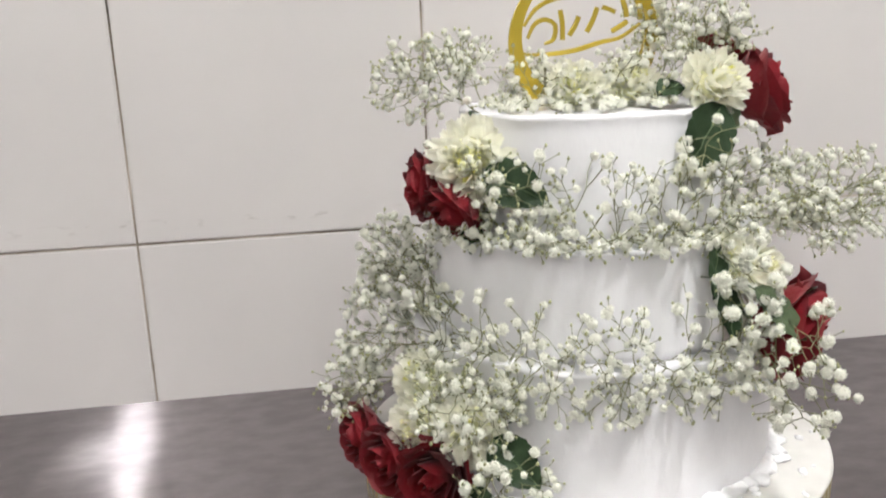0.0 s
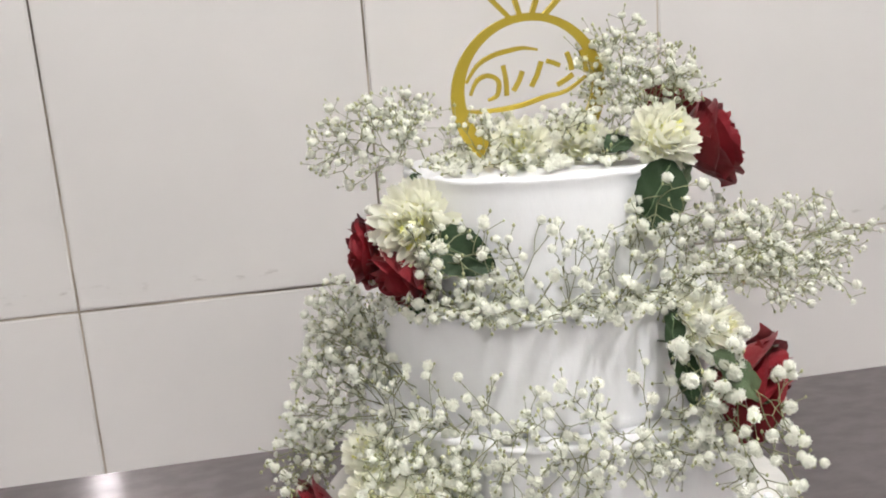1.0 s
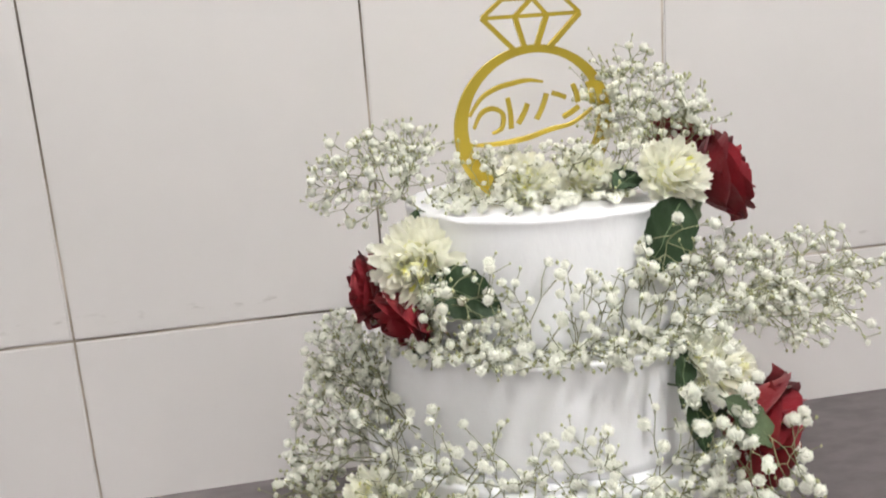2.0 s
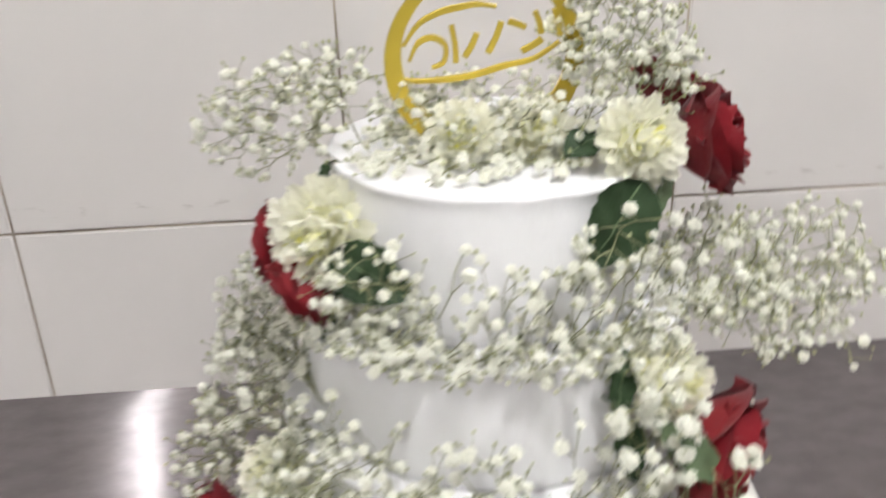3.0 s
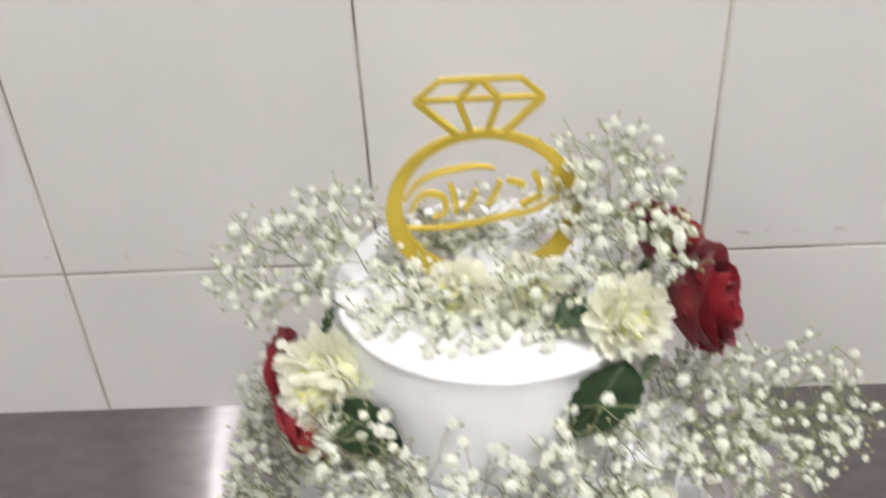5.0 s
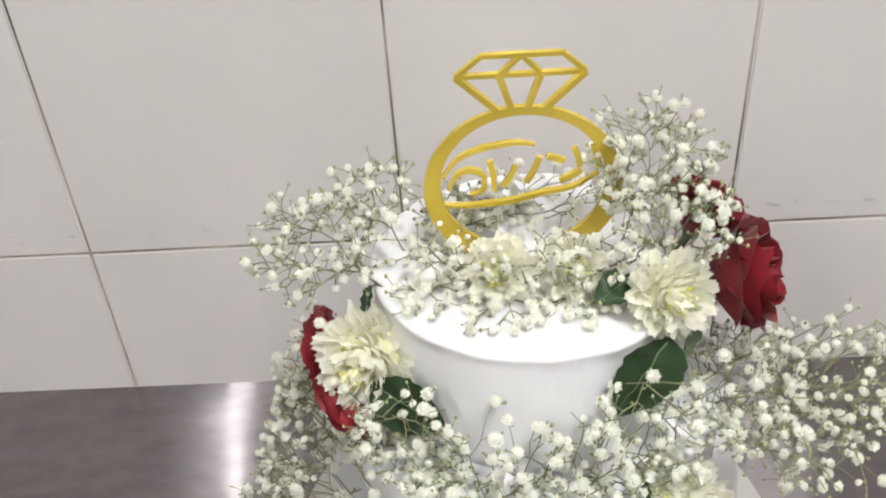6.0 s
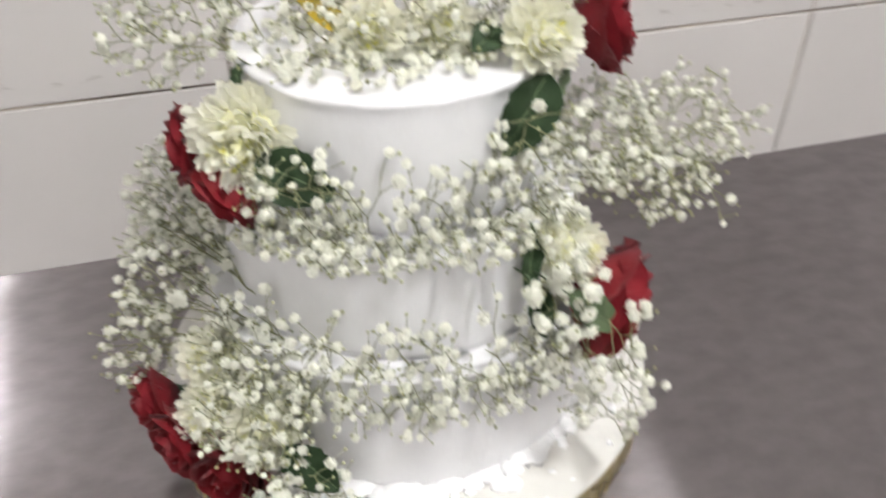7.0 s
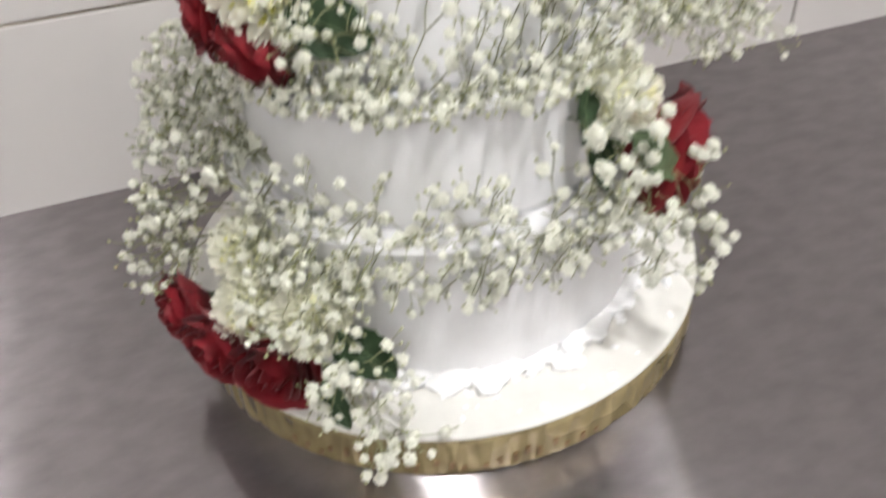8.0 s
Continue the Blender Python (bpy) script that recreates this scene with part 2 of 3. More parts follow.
def box(lo, hi, bevel=0.0):
    bm = bmesh.new()
    bmesh.ops.create_cube(bm, size=1)
    for v in bm.verts:
        v.co = Vector([lo[i] + (v.co[i] + 0.5) * (hi[i] - lo[i]) for i in range(3)])
    if bevel:
        bmesh.ops.bevel(bm, geom=bm.edges[:], offset=bevel, segments=2, affect="EDGES", profile=0.6)
    return bm


def lathe(profile, segs, wobble=None):
    """A closed solid turned about z from (radius, height) pairs that begin and end on the axis."""
    bm = bmesh.new()
    rings = []
    for r, z in profile:
        if r < 1e-6:
            rings.append([bm.verts.new((0, 0, z))])
            continue
        ring = []
        for i in range(segs):
            a = 2 * math.pi * i / segs
            p = Vector((r * math.cos(a), r * math.sin(a), z))
            ring.append(bm.verts.new(wobble(p) if wobble else p))
        rings.append(ring)
    for a, b in zip(rings, rings[1:]):
        for i in range(segs):
            j = (i + 1) % segs
            if len(a) == 1:
                bm.faces.new((a[0], b[j], b[i]))
            elif len(b) == 1:
                bm.faces.new((a[i], a[j], b[0]))
            else:
                bm.faces.new((a[i], a[j], b[j], b[i]))
    bmesh.ops.recalc_face_normals(bm, faces=bm.faces[:])
    return bm


def facing(where, axis, spin=0.0, size=1.0):
    """A pose at a place whose z axis points along axis."""
    q = Vector(axis).normalized().to_track_quat("Z", "Y").to_matrix().to_4x4()
    return Matrix.Translation(where) @ q @ Matrix.Rotation(spin, 4, "Z") @ Matrix.Scale(size, 4)


def around(radius, degrees, z):
    return Vector((radius * math.cos(radians(degrees)), radius * math.sin(radians(degrees)), z))


# ---- the room ----
TABLE = 0.9
WALL = 0.2338
JOINT = 1.0708
LINE = -0.3999
TILE_W = 0.3

floor = tagged(place("floor", mesh_of("floor", box((-2.2, -4.6, -0.1), (2.2, 0.4, 0.0)), FLOOR_TILE)), "plain grey kitchen floor under the steel worktop", "floor", kind="structure")
ceiling = tagged(place("ceiling", mesh_of("ceiling", box((-2.2, -4.6, CEILING), (2.2, 0.4, CEILING + 0.1)), PLASTER)), "plain white painted kitchen ceiling with tube lamps", "ceiling", kind="structure")
for name, lo, hi in (("wall_west", (-2.3, -4.6, -0.1), (-2.2, 0.4, 2.8)), ("wall_east", (2.2, -4.6, -0.1), (2.3, 0.4, 2.8)), ("wall_south", (-2.3, -4.7, -0.1), (2.3, -4.6, 2.8))):
    tagged(place(name, mesh_of(name, box(lo, hi), PLASTER)), "plain off-white painted kitchen wall", "wall", kind="structure")
wall_north = tagged(place("wall_north", mesh_of("wall_north", box((-2.2, WALL + 0.0016, -0.1), (2.2, 0.4, 2.7)), GROUT)), "kitchen wall of large white ceramic tiles with stained joints", "wall", kind="structure")


def ceiling_light(where, turn, length, radius, radiance):
    body = thing("ceiling_light", where, "bare white fluorescent tube lamp under the ceiling", "ceiling light", "kitchen ceiling lamps")
    body.rotation_euler = (0, 0, radians(turn))
    glow = bpy.data.materials.new("fluorescent_tube")
    glow.use_nodes = True
    e = glow.node_tree.nodes["Principled BSDF"]
    e.inputs["Base Color"].default_value = (0.9, 0.9, 0.9, 1)
    e.inputs["Emission Color"].default_value = (*LAMP_COLOUR, 1)
    e.inputs["Emission Strength"].default_value = radiance
    bm = bmesh.new()
    bmesh.ops.create_cone(bm, cap_ends=True, segments=14, radius1=radius, radius2=radius, depth=length, matrix=Matrix.Rotation(math.pi / 2, 4, "Y"))
    part("tube", bm, glow, body, "glowing white glass tube")
    part("housing", box((-length / 2 - 0.02, -0.025, 0.08), (length / 2 + 0.02, 0.025, CEILING - where[2]), 0.006), LAMP_BODY, body)
    for s in (-1, 1):
        x = s * (length / 2 + 0.012)
        part("end_cap", box((x - 0.010, -radius - 0.002, -radius - 0.004), (x + 0.010, radius + 0.002, 0.082), 0.002), LAMP_BODY, body)


for lamp_place, lamp_turn, lamp_length, lamp_radius, radiance in LAMPS:
    ceiling_light(lamp_place, lamp_turn, lamp_length, lamp_radius, radiance)


# ---- steel worktop ----
def worktop():
    body = thing("steel_worktop", (0, -0.25, 0), "brushed stainless steel worktop with fine scratches against the wall", "worktop")
    x0, x1, y0, y1 = -1.6, 1.6, -0.40, WALL + 0.25 - 0.0005
    bm = bmesh.new()
    nx, ny = 64, 18
    top = [[bm.verts.new((x0 + (x1 - x0) * i / nx, y0 + (y1 - y0) * j / ny, TABLE)) for j in range(ny + 1)] for i in range(nx + 1)]
    for i in range(nx):
        for j in range(ny):
            bm.faces.new((top[i][j], top[i + 1][j], top[i + 1][j + 1], top[i][j + 1]))
    # rolled front edge
    row = [top[i][0] for i in range(nx + 1)]
    for k in range(1, 9):
        a = math.pi / 2 * k / 8
        nxt = [bm.verts.new((v.co.x, y0 - 0.012 * math.sin(a), TABLE - 0.012 * (1 - math.cos(a)))) for v in row]
        for i in range(nx):
            bm.faces.new((row[i], nxt[i], nxt[i + 1], row[i + 1]))
        row = nxt
    nxt = [bm.verts.new((v.co.x, v.co.y, TABLE - 0.045)) for v in row]
    for i in range(nx):
        bm.faces.new((row[i], nxt[i], nxt[i + 1], row[i + 1]))
    uv = bm.loops.layers.uv.new("UVMap")
    for f in bm.faces:
        for lp in f.loops:
            lp[uv].uv = (lp.vert.co.x, lp.vert.co.y)
    part("top_sheet", bm, STEEL, body)
    part("underside", box((x0, y0 - 0.010, TABLE - 0.05), (x1, y1, TABLE - 0.002)), LAMP_BODY, body)
    for x in (-1.5, 1.5):
        for y in (-0.34, 0.42):
            part("leg", box((x - 0.02, y - 0.02, 0), (x + 0.02, y + 0.02, TABLE - 0.05), 0.003), LAMP_BODY, body)


worktop()


# ---- cake on its board ----
BOARD_R, BOARD_Z = 0.1905, 0.9385
TIERS = [("bottom_tier", 0.1431, BOARD_Z, 1.0442), ("middle_tier", 0.1243, 1.0442, 1.1230), ("top_tier", 0.0999, 1.1230, 1.2104)]


def cake_board():
    body = thing("cake_board", (0, 0, TABLE), "round cake board with gold foil edge and white top", "cake board")
    h = BOARD_Z - TABLE

    def crinkle(p):
        a = math.atan2(p.y, p.x)
        k = 1 + 0.0045 * noise.noise(Vector((a * 9, p.z * 30, 1.0))) + 0.003 * noise.noise(Vector((a * 26, p.z * 60, 4.0)))
        return Vector((p.x * k, p.y * k, p.z))
    prof = [(0, 0.0), (BOARD_R - 0.003, 0.0), (BOARD_R - 0.0008, 0.002)] + [(BOARD_R, 0.004 + (h - 0.010) * i / 8) for i in range(9)] + [(BOARD_R - 0.002, h - 0.004), (0, h - 0.004)]
    part("foil_edge", lathe(prof, 220, crinkle), FOIL, body, "crinkled gold foil edge")
    r = BOARD_R + 0.0005
    part("white_cover", lathe([(0, h - 0.0038), (r - 0.001, h - 0.0038), (r, h - 0.0025), (r - 0.0006, h - 0.0008), (r - 0.003, h), (0, h)], 180, lambda p: p * (1 + 0.002 * noise.noise(Vector((math.atan2(p.y, p.x) * 7, 0, 2)))) if p.z < h - 0.0001 else p), CARD, body, "smooth white board cover")
    # printed marks on the foil
    for k in range(22):
        a = -140 + 2.9 * k + random.uniform(-0.8, 0.8)
        bm = box((-0.0015, -0.0007, -0.0030), (0.0015, 0.0007, random.uniform(0.0005, 0.0040)))
        bmesh.ops.rotate(bm, verts=bm.verts[:], matrix=Matrix.Rotation(random.uniform(-0.3, 0.3), 3, "Y"))
        bmesh.ops.transform(bm, matrix=Matrix.Rotation(radians(a + 90), 4, "Z"), verts=bm.verts[:])
        bmesh.ops.translate(bm, verts=bm.verts[:], vec=around(BOARD_R + 0.0004, a, random.choice((0.010, 0.012, 0.016))))
        part("printed_bar", bm, PRINT, body, smooth=False)


def cake():
    body = thing("wedding_cake", (0, 0, BOARD_Z), "three-tier round wedding cake in smooth white cream", "cake")
    for name, r, z0, z1 in TIERS:
        a0, a1 = z0 - BOARD_Z, z1 - BOARD_Z
        seed = z0 * 10

        def hand(p, seed=seed, top=a1):
            a = math.atan2(p.y, p.x)
            k = 1 + 0.0040 * noise.noise(Vector((a * 2.2, p.z * 16, seed))) + 0.0022 * noise.noise(Vector((a * 9, p.z * 22, seed + 5)))
            dz = 0.0016 * noise.noise(Vector((a * 5, p.x * 40, seed + 9))) + 0.0007 * noise.noise(Vector((a * 17, p.y * 90, seed))) if p.z > top - 0.004 else 0
            return Vector((p.x * k, p.y * k, p.z + dz))
        prof = [(0, a0)] + [(r, a0 + (a1 - a0 - 0.005) * i / 12) for i in range(13)]
        prof += [(r + 0.0005, a1 - 0.0036), (r + 0.0007, a1 - 0.0020), (r + 0.0001, a1 - 0.0005), (r - 0.0016, a1 + 0.0003), (r - 0.006, a1 - 0.0006)]
        prof += [(r * k, a1 - 0.0010 + 0.0006 * math.sin(k * 30)) for k in (0.9, 0.8, 0.65, 0.5, 0.3, 0.12)] + [(0, a1 - 0.001)]
        part(name, lathe(prof, 160, hand), CREAM, body)
    # piped cream round the foot of the bottom tier
    shells = []
    for v in range(5):
        bm = bmesh.new()
        bmesh.ops.create_icosphere(bm, subdivisions=2, radius=1)
        for w in bm.verts:
            n = w.co.normalized()
            w.co = n * (1 + 0.55 * noise.noise(n * 1.9 + Vector((v * 7, 0, 0))))
            w.co.z *= 0.8
        shells.append(mesh_of("cream_dollop", bm, DOLLOP))
    n = 260
    for i in range(n):
        a = 360 * i / n + random.uniform(-2.2, 2.2)
        s = random.uniform(0.0026, 0.0080)
        place("cream_dollop", shells[i % 5], body, Matrix.Translation(around(0.1440 + random.uniform(-0.002, 0.016) * random.random() ** 2, a, s * 0.4)) @ Matrix.Rotation(radians(a * 3), 4, "Z") @ Matrix.Diagonal((s * random.uniform(0.8, 1.7), s * random.uniform(0.8, 1.7), s * random.uniform(0.45, 0.9), 1)))


def cream_smears():
    """Flat crumbs and smears of cream left on the board round the cake."""
    rnd = random.Random(21)
    for k in range(46):
        bm = bmesh.new()
        bmesh.ops.create_icosphere(bm, subdivisions=2, radius=1)
        for w in bm.verts:
            q = w.co.normalized()
            w.co = q * (1 + 0.6 * noise.noise(q * 1.7 + Vector((k * 3.3, 0, 0))))
        size = rnd.uniform(0.0015, 0.0060) * rnd.uniform(0.6, 1.0)
        flat = rnd.uniform(0.15, 0.40)
        smear = thing("cream_crumb", around(0.148 + 0.036 * rnd.random() ** 1.6, rnd.uniform(-150, 40), BOARD_Z), "small white cream crumb lying on the cake board", "cream crumb", "cream crumbs on the board")
        smear.rotation_euler = (0, 0, rnd.uniform(0, 6))
        bmesh.ops.transform(bm, matrix=Matrix.Diagonal((size, size * rnd.uniform(0.5, 1.0), size * flat, 1)), verts=bm.verts[:])
        part("crumb", bm, DOLLOP, smear)


cake_board()
cake()
cream_smears()


# ---- gold ring topper ----
def topper():
    body = thing("cake_topper", (-0.002, -0.002, 1.2115), "gold mirror acrylic ring topper with diamond, standing on the cake", "cake topper")
    lean = Matrix.Rotation(math.atan(0.14), 4, "X")
    base = 1.235

    def flat(loops, name, depth=0.0030, label=""):
        """Upright plate from closed outlines of (x, z) strips, each a list of left and right points."""
        bm = bmesh.new()
        for left, right, closed in loops:
            f0 = [bm.verts.new((p[0], -depth / 2, p[1] - base)) for p in left]
            f1 = [bm.verts.new((p[0], -depth / 2, p[1] - base)) for p in right]
            b0 = [bm.verts.new((p[0], depth / 2, p[1] - base)) for p in left]
            b1 = [bm.verts.new((p[0], depth / 2, p[1] - base)) for p in right]
            m = len(left)
            for i in range(m if closed else m - 1):
                j = (i + 1) % m
                bm.faces.new((f0[i], f1[i], f1[j], f0[j]))
                bm.faces.new((b0[i], b0[j], b1[j], b1[i]))
                bm.faces.new((f0[i], f0[j], b0[j], b0[i]))
                bm.faces.new((f1[i], b1[i], b1[j], f1[j]))
            if not closed:
                bm.faces.new((f0[0], b0[0], b1[0], f1[0]))
                bm.faces.new((f0[-1], f1[-1], b1[-1], b0[-1]))
        bmesh.ops.recalc_face_normals(bm, faces=bm.faces[:])
        bmesh.ops.transform(bm, matrix=Matrix.Translation((0, 0, base - 1.2094)) @ lean, verts=bm.verts[:])
        return part(name, bm, ACRYLIC, body, label, smooth=False)

    def stroke(points, width, taper=True):
        pts = [Vector((p[0], p[1])) for p in points]
        fine = []
        for i in range(len(pts) - 1):
            p0, p1, p2, p3 = pts[max(i - 1, 0)], pts[i], pts[i + 1], pts[min(i + 2, len(pts) - 1)]
            for k in range(6):
                t = k / 6
                fine.append(0.5 * ((2 * p1) + (p2 - p0) * t + (2 * p0 - 5 * p1 + 4 * p2 - p3) * t * t + (3 * p1 - p0 - 3 * p2 + p3) * t ** 3))
        fine.append(pts[-1])
        left, right = [], []
        for i, p in enumerate(fine):
            d = (fine[min(i + 1, len(fine) - 1)] - fine[max(i - 1, 0)]).normalized()
            q = Vector((-d.y, d.x)) * width * 0.5 * (0.45 + 0.55 * math.sin(math.pi * min(max(i / (len(fine) - 1), 0.06), 0.94)) if taper else 1)
            left.append(p + q)
            right.append(p - q)
        return left, right, False

    # ring: a crescent, thin at the top, open and cut off at the foot
    cx, cz, ro, ri, up = -0.0035, 1.2565, 0.0580, 0.0480, 0.0045
    left, right = [], []
    for i in range(97):
        a = radians(-58 + 296 * i / 96)
        left.append((cx + ro * math.cos(a), cz + ro * math.sin(a)))
        right.append((cx + ri * math.cos(a), cz + up + ri * math.sin(a)))
    flat([(left, right, False)], "ring_band")
    # diamond of straight bars
    g = [(-0.0395, 1.334), (-0.0165, 1.334), (0.0060, 1.334), (0.0295, 1.334)]
    t = [(-0.0255, 1.3455), (-0.0045, 1.3455), (0.0170, 1.3455)]
    f = [(-0.0175, 1.3120), (-0.0100, 1.3135), (-0.0010, 1.3135), (0.0080, 1.3120)]
    bars = [(g[0], g[3]), (t[0], t[2]), (g[0], t[0]), (g[3], t[2]), (g[1], t[1]), (g[2], t[1]), (g[0], f[0]), (g[1], f[1]), (g[2], f[2]), (g[3], f[3])]
    for k, (a, b) in enumerate(bars):
        flat([stroke([a, ((a[0] + b[0]) / 2, (a[1] + b[1]) / 2), b], 0.0034 if k > 5 else 0.0026, False)], "diamond_bar", 0.0030 + 0.00015 * k)
    # flourishes and plain slanted bars in place of the lettering
    sw = [[(-0.0500, 1.2680), (-0.0414, 1.2800), (-0.0297, 1.2865), (-0.0168, 1.2893), (-0.0072, 1.2903), (0.0030, 1.2885)],
          [(-0.0500, 1.2480), (-0.0419, 1.2468), (-0.0249, 1.2472), (-0.0080, 1.2494), (0.0088, 1.2540), (0.0254, 1.2574), (0.0400, 1.2670)],
          [(-0.0470, 1.2590), (-0.0420, 1.2690), (-0.0340, 1.2725), (-0.0262, 1.2680), (-0.0270, 1.2580), (-0.0340, 1.2545)]]
    for k, pts in enumerate(sw):
        flat([stroke(pts, 0.0034)], "flourish", 0.0028 + 0.0002 * k)
    for k, (a, b) in enumerate((((-0.0225, 1.2790), (-0.0200, 1.2570)), ((-0.0150, 1.2600), (-0.0080, 1.2740)), ((-0.0015, 1.2620), (0.0060, 1.2800)), ((0.0100, 1.2800), (0.0200, 1.2760)), ((0.0180, 1.2620), (0.0300, 1.2690)), ((0.0290, 1.2720), (0.0250, 1.2850)), ((0.0400, 1.2700), (0.0360, 1.2860)))):
        flat([stroke([a, ((a[0] + b[0]) / 2 + 0.0008, (a[1] + b[1]) / 2), b], 0.0034, False)], "lettering_bar", 0.0022 + 0.0001 * k)


topper()


# ---- flowers ----
def petal_sheet(name, mat, outline, rows, cols):
    """A curved petal from a function of u in -1..1 and v in 0..1."""
    verts = [outline(-1 + 2 * i / cols, j / rows) for j in range(rows + 1) for i in range(cols + 1)]
    faces = [(j * (cols + 1) + i, j * (cols + 1) + i + 1, (j + 1) * (cols + 1) + i + 1, (j + 1) * (cols + 1) + i) for j in range(rows) for i in range(cols)]
    return raw_mesh(name, verts, faces, mat)


def rose_layers():
    """(mesh, how many, turn) for each whorl of petals, inner first."""
    out = []
    spec = [(0.0050, 0.0400, 150, 3, 0.000, 1.0), (0.0095, 0.0415, 85, 3, 0.000, 0.6), (0.0145, 0.0415, 70, 4, 0.001, 0.5), (0.0190, 0.0400, 62, 5, 0.0035, 0.5), (0.0235, 0.0385, 64, 5, 0.0055, 0.5), (0.0268, 0.0340, 62, 5, 0.0075, 0.45)]
    for k, (r1, h, half, n, curl, tight) in enumerate(spec):
        for variant in range(2):
            def sheet(u, v, k=k, r1=r1, h=h, half=half, curl=curl, variant=variant):
                w = 0.45 + 0.55 * math.sin(min(v * 1.25, 1) * math.pi / 2)
                a = radians(half) * u * w
                belly = math.sin(min(v * 1.15, 1) * math.pi / 2) ** 0.85
                r = 0.004 + (r1 - 0.004) * belly + curl * max(v - 0.55, 0) ** 2 * 4.2 - (0.003 * v * v if curl < 0.001 else 0)
                top = 1 - 0.30 * abs(u) ** 3 - 0.06 * abs(u)
                z = h * v * (1 - (1 - top) * v) - curl * max(v - 0.7, 0) ** 2 * 5.0
                ruff = 0.0016 * v * noise.noise(Vector((u * 2.6, v * 3.0, k * 3.1 + variant * 11)))
                edge = 0.0010 * v ** 4 * math.sin(u * 9 + k + variant * 2)
                r += ruff + edge + 0.0022 * u * (0.4 + v)
                return (r * math.cos(a), r * math.sin(a), z + ruff * 0.8)
            out.append((petal_sheet("rose_petal", ROSE, sheet, 7, 8), n, k, variant))
    return out


ROSES = rose_layers()


def tube(points, r0, r1, sides=5):
    bm = bmesh.new()
    rings = []
    for i, p in enumerate(points):
        d = (points[min(i + 1, len(points) - 1)] - points[max(i - 1, 0)]).normalized()
        x = d.orthogonal().normalized()
        y = d.cross(x)
        r = r0 + (r1 - r0) * i / (len(points) - 1)
        rings.append([bm.verts.new(p + (x * math.cos(2 * math.pi * k / sides) + y * math.sin(2 * math.pi * k / sides)) * r) for k in range(sides)])
    for a, b in zip(rings, rings[1:]):
        for k in range(sides):
            j = (k + 1) % sides
            bm.faces.new((a[k], a[j], b[j], b[k]))
    bm.faces.new(rings[0][::-1])
    bm.faces.new(rings[-1])
    return bm


def rose(centre, axis, size, label, spin):
    axis = Vector(axis).normalized()
    foot = Vector(centre) - axis * 0.020 * size
    body = thing("red_rose", foot, label, "rose", "red roses on the cake")
    m = facing((0, 0, 0), axis, spin, size)
    for mesh, n, k, variant in ROSES:
        for i in range(n):
            if i % 2 != variant:
                continue
            a = 2 * math.pi * i / n + k * 0.7 + random.uniform(-0.1, 0.1)
            tip = Matrix.Rotation(random.uniform(-0.05, 0.09) * (k > 2), 4, "Y")
            place("petal", mesh, body, m @ Matrix.Rotation(a, 4, "Z") @ tip)
    inward = Vector((-foot.x, -foot.y, -0.01 if foot.z < 1.19 else -0.16)).normalized()
    part("stalk", tube([axis * 0.004, -axis * 0.006 + inward * 0.004, inward * 0.03 - axis * 0.004, inward * 0.055], 0.0032, 0.0022), LEAF_PALE, body, "short green stalk pushed into the cream")
    cup = lathe([(0, -0.004), (0.0045, -0.003), (0.0072, 0.001), (0.0078, 0.005), (0.004, 0.006), (0, 0.006)], 14)
    bmesh.ops.transform(cup, matrix=m, verts=cup.verts[:])
    part("calyx", cup, LEAF_PALE, body)


def mum_layers():
    out = []
    whorls = ((118, 18, 0.0225, 0.0082, MUM), (104, 24, 0.0245, 0.0082, MUM), (92, 27, 0.0255, 0.0080, MUM), (80, 28, 0.0255, 0.0078, MUM), (69, 27, 0.0252, 0.0076, MUM), (58, 26, 0.0246, 0.0072, MUM),
              (48, 24, 0.0240, 0.0068, MUM), (39, 21, 0.0232, 0.0064, MUM), (30, 17, 0.0222, 0.0058, MUM_MID), (22, 13, 0.0208, 0.0052, MUM_MID), (14, 9, 0.0192, 0.0046, MUM_EYE), (6, 6, 0.0176, 0.0038, MUM_EYE))
    for k, (polar, n, length, width, mat) in enumerate(whorls):
        def sheet(u, v, length=length, width=width, k=k):
            w = width * 0.5 * (0.35 + 0.65 * math.sin(min(v * 1.1 + 0.1, 1.0) * math.pi / 2)) * (1 if v < 0.8 else math.sqrt(max(1 - ((v - 0.8) / 0.22) ** 2, 0.05)))
            dish = 0.0030 * u * u * math.sin(v * math.pi * 0.9) + (0.30 + 0.030 * k) * length * v * v
            notch = -0.0010 * (1 - abs(u)) * max(v - 0.85, 0) / 0.15
            return (length * v + notch, w * u, dish)
        out.append((petal_sheet("mum_petal", mat, sheet, 5, 3), polar, n))
    return out


MUMS = mum_layers()


